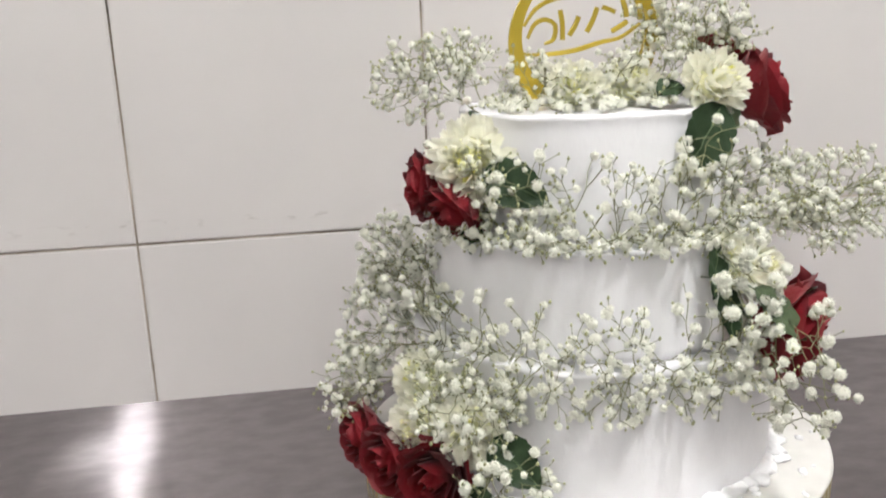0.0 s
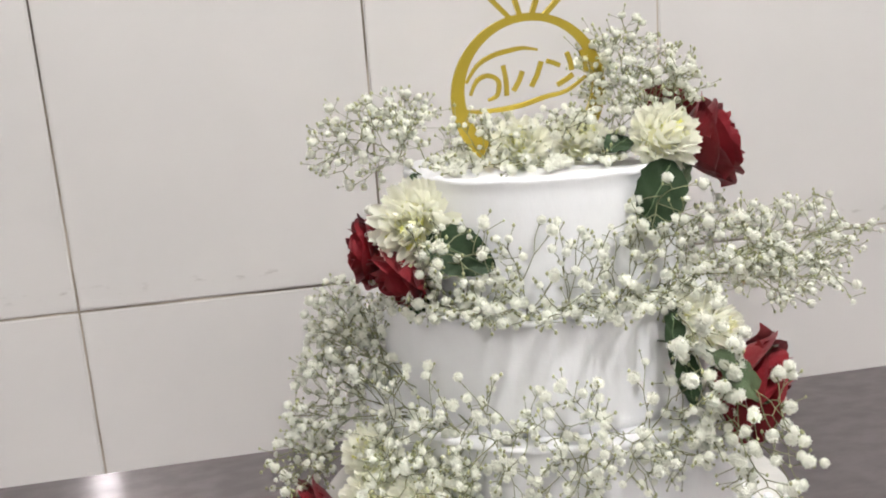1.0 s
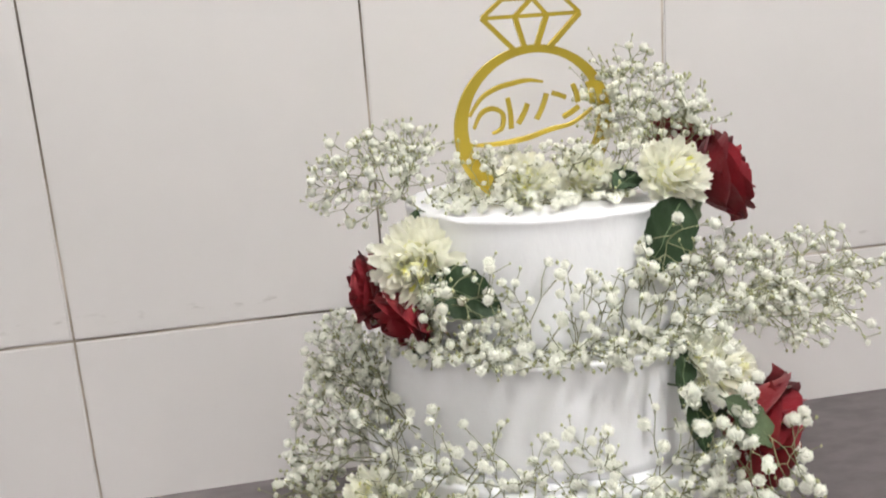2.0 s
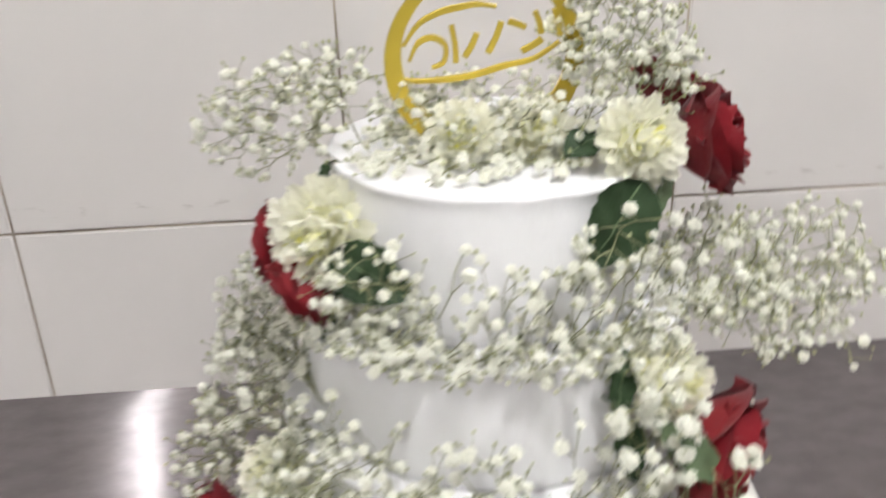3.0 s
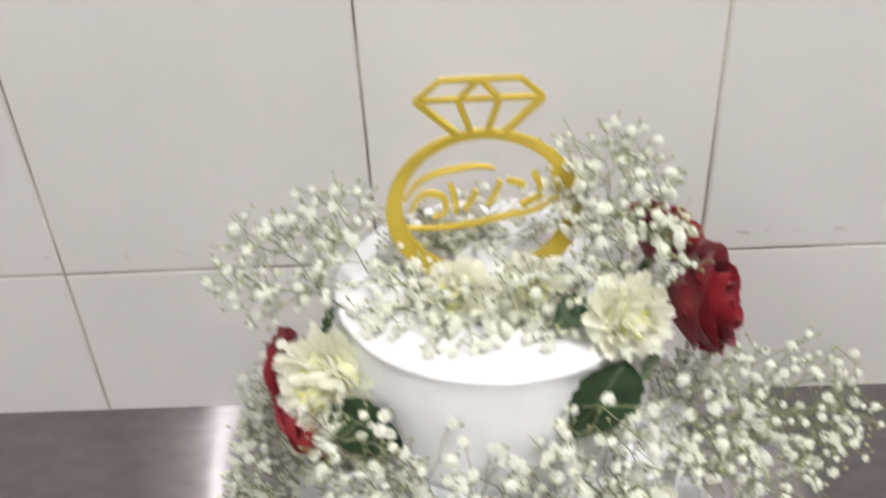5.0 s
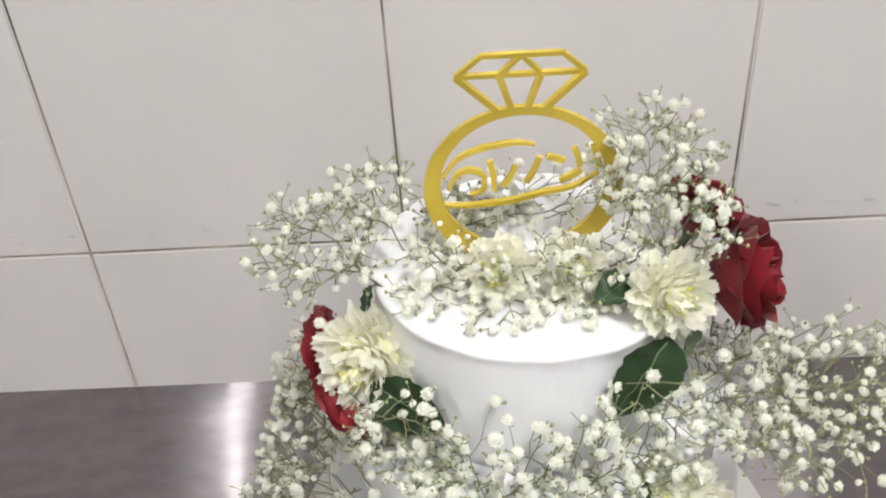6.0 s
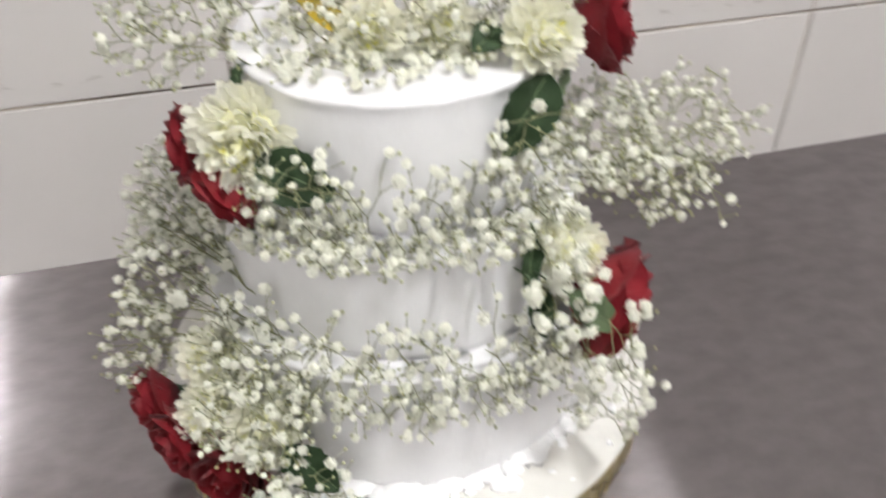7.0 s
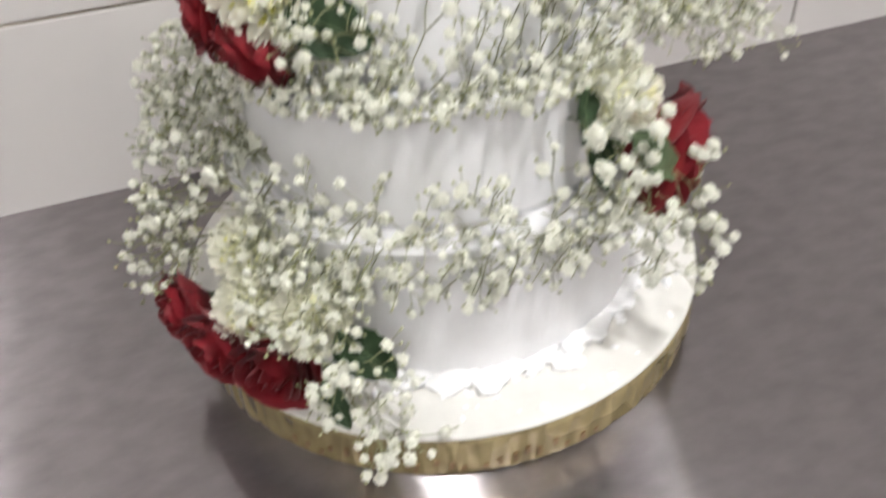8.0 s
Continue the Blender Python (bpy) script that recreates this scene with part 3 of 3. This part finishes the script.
def mum(eye, axis, size, label):
    axis = Vector(axis).normalized()
    base = Vector(eye) - axis * 0.015 * size
    body = thing("chrysanthemum", base, label, "chrysanthemum", "cream chrysanthemums on the cake")
    m = facing((0, 0, 0), axis, random.uniform(0, 6), size)
    for k, (mesh, polar, n) in enumerate(MUMS):
        for i in range(n):
            a = 2 * math.pi * (i + 0.5 * (k % 2)) / n + random.uniform(-0.08, 0.08)
            up = radians(90 - polar + random.uniform(-13, 13))
            place("petal", mesh, body, m @ Matrix.Rotation(a, 4, "Z") @ Matrix.Rotation(-up, 4, "Y") @ Matrix.Rotation(random.uniform(-0.45, 0.45), 4, "X") @ Matrix.Scale(random.uniform(0.80, 1.10), 4))
    heart = bmesh.new()
    bmesh.ops.create_icosphere(heart, subdivisions=3, radius=0.0165)
    for w in heart.verts:
        w.co *= 1 + 0.16 * noise.noise(w.co * 420)
    bmesh.ops.transform(heart, matrix=m, verts=heart.verts[:])
    part("heart", heart, MUM_MID, body, "close-packed pale yellow inner petals")
    inward = Vector((-base.x, -base.y, 0)).normalized() if base.xy.length > 0.06 and base.z < 1.2 else Vector((-0.3 * base.x, -0.3 * base.y, -0.06)).normalized()
    part("stalk", tube([-axis * 0.001, -axis * 0.010 + inward * 0.006, inward * 0.045], 0.0022, 0.0018), LEAF_PALE, body)


def leaf(root, tip, normal, width, label, mat=None):
    root, tip = Vector(root), Vector(tip)
    body = thing("rose_leaf", root, label, "leaf", "rose leaves on the cake")
    along = tip - root
    length = along.length
    x = along.normalized()
    z = (Vector(normal) - x * x.dot(Vector(normal))).normalized()
    y = z.cross(x)
    n, c = 14, 4
    verts, faces = [], []
    for i in range(n + 1):
        v = i / n
        w = width * 0.5 * (math.sin(math.pi * min(v ** 0.8, 1)) ** 0.75 if 0 < v < 1 else 0.02)
        for k in range(-c, c + 1):
            u = k / c
            saw = 1 + (0.035 * ((i % 2) * 2 - 1) if abs(k) == c else 0)
            dz = 0.10 * width * abs(u) - 0.14 * length * v * v + 0.0008 * math.sin(v * 22 + abs(u) * 4)
            p = x * (v * length) + y * (u * w * saw) + z * dz
            verts.append(p)
    m = 2 * c + 1
    for i in range(n):
        for k in range(m - 1):
            faces.append((i * m + k, i * m + k + 1, (i + 1) * m + k + 1, (i + 1) * m + k))
    back = len(verts)
    verts += [v - z * 0.0004 for v in verts]
    faces += [tuple(back + q for q in f[::-1]) for f in faces]
    place("blade", raw_mesh("blade", verts, faces, mat or LEAF), body)
    part("midrib", tube([verts[i * m + c] - z * 0.0001 for i in range(n + 1)], 0.0007, 0.0003, 4), RIB, body)
    inward = Vector((-root.x, -root.y, -0.004 if root.z < 1.19 else -0.2)).normalized()
    part("stalk", tube([x * 0.002, -x * 0.004 + inward * 0.004, inward * 0.03], 0.0008, 0.0007, 4), LEAF_PALE, body)


# ---- gypsophila ----
def blossom_meshes():
    """Small ruffled double blossoms of unit radius, with a green calyx."""
    out = []
    rnd = random.Random(5)
    for variant in range(7):
        verts, faces, slots = [], [], []
        petals = []
        for polar, n, length in ((110, 9, 0.86), (84, 11, 0.94), (60, 10, 0.96), (36, 7, 0.98), (12, 3, 0.98)):
            for i in range(n):
                petals.append((polar + rnd.uniform(-12, 12), 2 * math.pi * i / n + rnd.uniform(-0.3, 0.3), length * rnd.uniform(0.86, 1.1), rnd.uniform(0.42, 0.62)))
        for polar, a, length, w in petals:
            m = Matrix.Rotation(a, 3, "Z") @ Matrix.Rotation(-radians(90 - polar), 3, "Y") @ Matrix.Rotation(rnd.uniform(-0.7, 0.7), 3, "X")
            o = len(verts)
            for v, ww in ((0.10, 0.12), (0.62, 0.8), (1.0, 1.0)):
                for u in (-1, 0, 1):
                    notch = -0.16 if (u == 0 and v == 1.0) else 0
                    lift = 0.12 * v * v + (0.10 if u else 0) * v + rnd.uniform(-0.06, 0.06)
                    verts.append(m @ Vector(((v + notch) * length, u * w * ww * 0.9, lift)))
            for j in range(2):
                for i in range(2):
                    q = o + j * 3 + i
                    faces.append((q, q + 1, q + 4, q + 3))
                    slots.append(0)
        # close-packed inner petals
        bm = bmesh.new()
        bmesh.ops.create_icosphere(bm, subdivisions=2, radius=0.80)
        o = len(verts)
        for w in bm.verts:
            q = w.co * (1 + 0.22 * noise.noise(w.co * 4 + Vector((variant * 5, 0, 0))))
            verts.append((q.x, q.y, q.z * 0.9 + 0.12))
        for f in bm.faces:
            faces.append(tuple(o + w.index for w in f.verts))
            slots.append(0)
        bm.free()
        o = len(verts)
        for z, r in ((-0.75, 0.10), (-0.45, 0.26), (-0.02, 0.30)):
            for k in range(5):
                verts.append((r * math.cos(k * 1.2566), r * math.sin(k * 1.2566), z))
        for j in range(2):
            for k in range(5):
                faces.append((o + j * 5 + k, o + j * 5 + (k + 1) % 5, o + (j + 1) * 5 + (k + 1) % 5, o + (j + 1) * 5 + k))
                slots.append(1)
        out.append(raw_mesh("blossom", verts, faces, GYP, GYP_GREEN, smooth=True, slots=slots))
    return out


BLOSSOMS = blossom_meshes()
SPRAY_RND = random.Random(11)


def outside(p, gap=0.004):
    """Pushes a place out of the cake and above the worktop."""
    p = Vector(p)
    r = p.xy.length
    for name, rad, z0, z1 in TIERS:
        if z0 - 0.002 < p.z < z1 + gap and r < rad + gap:
            if z1 + gap - p.z < rad + gap - r:
                p.z = z1 + gap
            else:
                k = (rad + gap) / max(r, 1e-4)
                p.x, p.y = p.x * k, p.y * k
                r = rad + gap
    if p.z < BOARD_Z + gap and r < BOARD_R:
        p.z = BOARD_Z + gap
    return p


def cloud(centre, radii, n, hollow=0.25):
    rnd, out = SPRAY_RND, []
    n = round(n * 1.7)
    while len(out) < n:
        d = Vector((rnd.gauss(0, 1), rnd.gauss(0, 1), rnd.gauss(0, 1))).normalized() * (rnd.uniform(hollow, 1) ** 0.5)
        p = Vector((centre[0] + d.x * radii[0], centre[1] + d.y * radii[1], centre[2] + d.z * radii[2]))
        out.append(outside(p))
    return out


def arc(a0, a1, r0, r1, z0, z1, n):
    rnd = SPRAY_RND
    n = round(n * 1.2)
    return [outside(around(rnd.uniform(r0, r1), rnd.uniform(a0, a1), z0 + (z1 - z0) * rnd.random() ** 1.7)) for i in range(n)]


def spray(root, tips, label, big=(0.0019, 0.0044), buds=1.5, thick=0.00056):
    """A spray of gypsophila that forks from its root towards each of its tips."""
    rnd = SPRAY_RND
    root = Vector(root)
    body = thing("gypsophila_spray", root, label, "gypsophila", "gypsophila sprays on the cake")
    sv, sf, bv, bf = [], [], [], []

    def stick(a, b, ra, rb):
        d = b - a
        if d.length < 1e-5:
            return
        d.normalize()
        x = d.orthogonal().normalized()
        y = d.cross(x)
        o = len(sv)
        for p, r in ((a, ra), (b, rb)):
            for k in range(4):
                sv.append(p - root + (x * math.cos(k * math.pi / 2) + y * math.sin(k * math.pi / 2)) * r)
        for k in range(4):
            sf.append((o + k, o + (k + 1) % 4, o + 4 + (k + 1) % 4, o + 4 + k))

    def bent(a, b, ra, rb):
        mid = (a + b) / 2 + Vector((rnd.uniform(-1, 1), rnd.uniform(-1, 1), rnd.uniform(-0.4, 1))) * (b - a).length * 0.07
        stick(a, mid, ra, (ra + rb) / 2)
        stick(mid, b, (ra + rb) / 2, rb)

    def bud(p, r):
        o = len(bv)
        c = p - root
        for q in ((0, 0, 1.5), (0, 0, -1.2), (1, 0, 0), (0, 1, 0), (-1, 0, 0), (0, -1, 0)):
            bv.append(c + Vector(q) * r)
        for k in range(4):
            i, j = 2 + k, 2 + (k + 1) % 4
            bf.append((o, o + i, o + j))
            bf.append((o + 1, o + j, o + i))

    def grow(p, group, level):
        ra = max(thick * 0.88 ** level, 0.00034)
        if len(group) == 1:
            tip = group[0]
            size = big[0] + (big[1] - big[0]) * rnd.random() ** 1.3
            d = (tip - p)
            d = d.normalized() if d.length > 1e-4 else Vector((0, 0, 1))
            aim = (d + Vector((rnd.uniform(-0.5, 0.5), rnd.uniform(-0.5, 0.5), rnd.uniform(-0.1, 0.6))) + Vector((tip.x, tip.y, 0)).normalized() * 0.4).normalized()
            foot = tip - aim * size * 0.5
            bent(p, foot, ra, 0.0003)
            place("blossom", rnd.choice(BLOSSOMS), body, facing(tip - root, aim, rnd.uniform(0, 6.28), size))
            for _ in range(int(buds + rnd.random())):
                start = p.lerp(foot, rnd.uniform(0.45, 0.95))
                q = start + (d + Vector((rnd.uniform(-1, 1), rnd.uniform(-1, 1), rnd.uniform(-0.6, 1)))).normalized() * rnd.uniform(0.005, 0.015)
                stick(start, q, 0.0003, 0.00024)
                bud(q, rnd.uniform(0.0009, 0.0015))
            return
        mean = sum(group, Vector()) / len(group)
        step = 0.38 if level == 0 else 0.46
        node = outside(p.lerp(mean, step), 0.002)
        bent(p, node, ra * 1.06, ra)
        k = 3 if len(group) > 6 and rnd.random() < 0.6 else 2
        seeds = rnd.sample(group, k)
        bins = [[] for _ in range(k)]
        for g in group:
            bins[min(range(k), key=lambda i: (g - seeds[i]).length)].append(g)
        for b in bins:
            if b:
                grow(node, b, level + 1)

    grow(root, list(tips), 0)
    place("stem", raw_mesh("stem", sv, sf, STEM), body, None, "thin forked olive stems")
    if bv:
        place("bud", raw_mesh("bud", bv, bf, BUD), body, None, "tiny closed olive-green buds")["kind"] = "stuff"


# ---- what stands on and round the cake ----
rose((0.117, -0.040, 1.216), (0.80, -0.35, 0.30), 1.02, "large open dark red rose at the top tier", 0.3)
rose((0.102, -0.006, 1.238), (0.45, 0.05, 0.85), 0.80, "dark red rose behind a cream chrysanthemum on top", 1.1)
rose((-0.131, -0.022, 1.158), (-0.88, -0.05, 0.0), 0.80, "dark red rose beside a chrysanthemum on the middle tier", 0.9)
rose((-0.114, -0.058, 1.147), (-0.75, -0.30, -0.60), 0.78, "dark red rose lying low over the middle tier's rim", 2.0)
rose((0.110, -0.112, 1.056), (0.80, -0.52, -0.20), 1.24, "dark red rose hanging over the bottom tier", 0.5)
rose((-0.190, -0.038, 0.969), (-0.85, -0.30, 0.05), 0.80, "dark red rose at the foot of the cake", 2.3)
rose((-0.171, -0.082, 0.970), (-0.75, -0.55, -0.05), 0.88, "open dark red rose resting on the cake board", 0.2)
rose((-0.143, -0.114, 0.969), (-0.55, -0.78, 0.0), 0.90, "wide open red rose on the cake board's rim", 1.4)

mum((-0.108, -0.0660, 1.1820), (-0.42, -0.86, 0.25), 1.24, "cream chrysanthemum with yellow-green heart on the middle tier")
mum((0.0718, -0.078, 1.229), (0.22, -0.90, 0.35), 1.0, "cream chrysanthemum with yellow heart at the top tier's edge")
mum((0.0891, -0.1131, 1.1007), (0.50, -0.82, 0.28), 1.0, "cream chrysanthemum over a red rose on the bottom tier")
mum((0.064, -0.112, 1.116), (0.10, -0.85, 0.5), 0.6, "small cream chrysanthemum beside a larger one")
mum((-0.149, -0.068, 1.027), (-0.45, -0.55, 0.70), 1.0, "cream chrysanthemum among gypsophila at the bottom tier")
mum((-0.158, -0.094, 0.998), (-0.60, -0.75, 0.28), 0.95, "cream chrysanthemum above red roses at the foot")
mum((-0.126, -0.128, 1.008), (-0.50, -0.80, 0.30), 0.95, "greenish cream chrysanthemum among blossoms at the foot")
mum((-0.024, -0.045, 1.230), (-0.15, -0.75, 0.65), 0.86, "pale yellow chrysanthemum lying before the gold ring")
mum((0.020, -0.047, 1.230), (0.1, -0.75, 0.65), 0.86, "pale yellow chrysanthemum before the ring's lettering")

leaf((0.066, -0.088, 1.212), (0.040, -0.106, 1.170), (0.40, -0.88, 0.25), 0.044, "broad dark green leaf hanging below a chrysanthemum")
leaf((0.052, -0.050, 1.225), (0.030, -0.068, 1.222), (0.0, -0.6, 0.8), 0.020, "small dark green leaf on the cake's top")
leaf((0.088, -0.066, 1.212), (0.078, -0.085, 1.188), (0.7, -0.7, 0.1), 0.016, "small pale green leaf under a red rose", LEAF_PALE)
leaf((-0.098, -0.074, 1.174), (-0.058, -0.096, 1.155), (-0.40, -0.80, 0.45), 0.034, "broad dark green leaf beside a chrysanthemum")
leaf((-0.104, -0.066, 1.140), (-0.1084, -0.068, 1.114), (-0.5, -0.85, 0.1), 0.016, "pointed dark green leaf hanging below a rose")
leaf((0.056, -0.110, 1.124), (0.050, -0.132, 1.088), (0.35, -0.9, 0.1), 0.019, "dark green leaf behind white blossoms")
leaf((0.050, -0.134, 1.098), (0.058, -0.146, 1.062), (0.3, -0.9, 0.2), 0.020, "dark green leaf at the middle tier's foot")
leaf((0.066, -0.146, 1.098), (0.108, -0.150, 1.060), (0.3, -0.85, 0.4), 0.022, "pale green leaf laid over a red rose", LEAF_PALE)
leaf((-0.108, -0.134, 1.004), (-0.082, -0.158, 0.976), (-0.4, -0.8, 0.45), 0.032, "round dark green leaf at the foot of the cake")
leaf((-0.122, -0.142, 0.975), (-0.116, -0.168, 0.957), (-0.5, -0.7, 0.5), 0.017, "dark green leaf low on the cake board")
leaf((-0.098, -0.030, 1.212), (-0.104, -0.044, 1.200), (-0.7, -0.5, 0.5), 0.010, "little dark leaf at the top tier's rim")

spray((-0.088, -0.030, 1.207), cloud((-0.128, -0.020, 1.236), (0.044, 0.048, 0.032), 62), "white gypsophila spray spreading from the top tier's edge")
spray((-0.080, 0.010, 1.209), cloud((-0.098, 0.010, 1.250), (0.030, 0.035, 0.022), 22), "small white gypsophila spray at the back of the top")
spray((0.050, -0.012, 1.209), cloud((0.068, -0.004, 1.272), (0.042, 0.040, 0.040), 75), "tall white gypsophila spray beside the gold ring")
spray((0.066, -0.046, 1.209), cloud((0.082, -0.050, 1.256), (0.034, 0.028, 0.026), 34), "white gypsophila spray over a chrysanthemum")
for x, y, n in ((-0.046, -0.034, 18), (0.000, -0.044, 20), (0.040, -0.038, 20)):
    spray((x, y + 0.012, 1.209), cloud((x, y - 0.004, 1.236), (0.030, 0.024, 0.020), n), "white gypsophila in front of the gold ring", buds=0.7)
spray((-0.055, 0.020, 1.209), cloud((-0.050, 0.026, 1.228), (0.034, 0.024, 0.016), 18), "white gypsophila behind the gold ring")
spray((0.004, 0.030, 1.209), cloud((0.004, 0.040, 1.226), (0.056, 0.036, 0.018), 30), "low white gypsophila covering the back of the cake's top", buds=0.3)
for x, y, n in ((-0.056, -0.046, 20), (-0.020, -0.062, 16), (0.020, -0.062, 15), (-0.060, 0.000, 16), (-0.020, 0.040, 16)):
    spray((x, y + 0.020, 1.209), cloud((x, y, 1.214), (0.030, 0.022, 0.006), n), "fallen gypsophila lying flat on the cake's top", (0.0026, 0.0042), 0.4, 0.0004)
for k in range(12):
    a = -156 + 9.4 * k + SPRAY_RND.uniform(-3, 3)
    tips = arc(a - 9, a + 9, 0.106, 0.144, 1.126, 1.150 if abs(a + 126) < 12 else 1.190, 15) + arc(a - 7, a + 7, 0.112, 0.142, 1.122, 1.138, 8)
    spray(around(0.106, a + SPRAY_RND.uniform(-4, 4), 1.122), tips, "white gypsophila sprig standing along the middle tier's rim", (0.0020, 0.0046), 1.2, 0.00045)
spray((-0.080, -0.084, 1.160), cloud((-0.078, -0.104, 1.164), (0.036, 0.018, 0.030), 17), "white gypsophila below a chrysanthemum")
spray((0.056, -0.084, 1.190), cloud((0.046, -0.116, 1.186), (0.036, 0.018, 0.030), 7), "few white gypsophila blossoms before a dark leaf", (0.0038, 0.0054))
spray((0.108, -0.056, 1.130), cloud((0.126, -0.056, 1.142), (0.040, 0.052, 0.038), 82), "dense white gypsophila spray on the middle tier")
spray((0.112, -0.050, 1.128), cloud((0.184, -0.050, 1.140), (0.056, 0.056, 0.038), 70) + [Vector((0.2261, -0.0844, 1.148)), Vector((0.1884, -0.1117, 1.1197)), Vector((0.1774, -0.1252, 1.1123))], "long white gypsophila spray reaching out over the worktop")
spray((0.100, -0.074, 1.128), cloud((0.150, -0.092, 1.126), (0.040, 0.034, 0.022), 36), "white gypsophila spray over a red rose")
spray((-0.082, -0.098, 1.050), cloud((-0.158, 0.036, 1.092), (0.030, 0.050, 0.034), 64), "dense white gypsophila spray beside the middle tier", (0.0023, 0.0046), 0.9)
spray((-0.096, -0.088, 1.048), cloud((-0.174, 0.014, 1.040), (0.034, 0.050, 0.040), 66), "dense white gypsophila spray beside the bottom tier", (0.0023, 0.0046), 0.9)
spray((-0.142, -0.020, 1.010), cloud((-0.198, -0.010, 0.998), (0.025, 0.036, 0.036), 44), "white gypsophila spray hanging beside red roses")
for k in range(13):
    a = -160 + 9.2 * k + SPRAY_RND.uniform(-3, 3)
    tips = arc(a - 9, a + 9, 0.132, 0.174, 1.030, 1.092, 16) + arc(a - 8, a + 8, 0.134, 0.164, 1.014, 1.054, 7)
    spray(around(0.128, a + SPRAY_RND.uniform(-4, 4), 1.044), tips, "white gypsophila sprig lying along the bottom tier's rim", (0.0020, 0.0046), 1.2, 0.00045)
spray((-0.112, -0.040, 1.046), cloud((-0.132, 0.014, 1.080), (0.024, 0.046, 0.036), 34), "white gypsophila spray close to the middle tier's side", (0.0022, 0.0042))
spray((0.100, -0.108, 1.080), cloud((0.088, -0.160, 1.060), (0.040, 0.036, 0.036), 18), "loose large white gypsophila blossoms over a rose", (0.0038, 0.0054), 1.0)
spray((0.060, -0.114, 1.112), cloud((0.068, -0.148, 1.098), (0.030, 0.014, 0.038), 18), "white gypsophila blossoms before dark leaves", (0.0040, 0.0058), 1.0)
spray((0.086, -0.118, 1.050), cloud((0.096, -0.170, 1.026), (0.036, 0.026, 0.024), 11), "drooping white gypsophila over the cake board", (0.0038, 0.0054))
spray((-0.108, -0.096, 1.030), cloud((-0.122, -0.122, 1.020), (0.044, 0.042, 0.026), 56), "white gypsophila spray over chrysanthemums at the foot")
spray((-0.100, -0.110, 0.985), cloud((-0.104, -0.160, 0.976), (0.038, 0.026, 0.030), 26), "white gypsophila spray at the foot of the cake", (0.0026, 0.0048))
spray((-0.100, -0.118, 0.955), cloud((-0.090, -0.184, 0.948), (0.036, 0.016, 0.014), 12), "white gypsophila lying over the board's rim", (0.0028, 0.0050))

# ---- wall tiles ----
def tile_mesh(name, w, h, mat):
    bm = box((0.0011, 0, 0.0011), (w - 0.0011, 0.011, h - 0.0011))
    bmesh.ops.bevel(bm, geom=[e for e in bm.edges if all(v.co.y < 0.001 for v in e.verts)], offset=0.0014, segments=2, affect="EDGES")
    return mesh_of(name, bm, mat, smooth=False)


COURSES = ((0.4708, 0.6, CERAMIC), (JOINT, 0.6, STAINED), (JOINT + 0.6, 0.6, CERAMIC), (JOINT + 1.2, 0.4, CERAMIC))
tile_shapes = [tile_mesh("tile", TILE_W, h, mat) for z, h, mat in COURSES]
for k, (z, h, mat) in enumerate(COURSES):
    for i in range(-5, 8):
        place("tile", tile_shapes[k], wall_north, Matrix.Translation((LINE + TILE_W * i, WALL, z)))
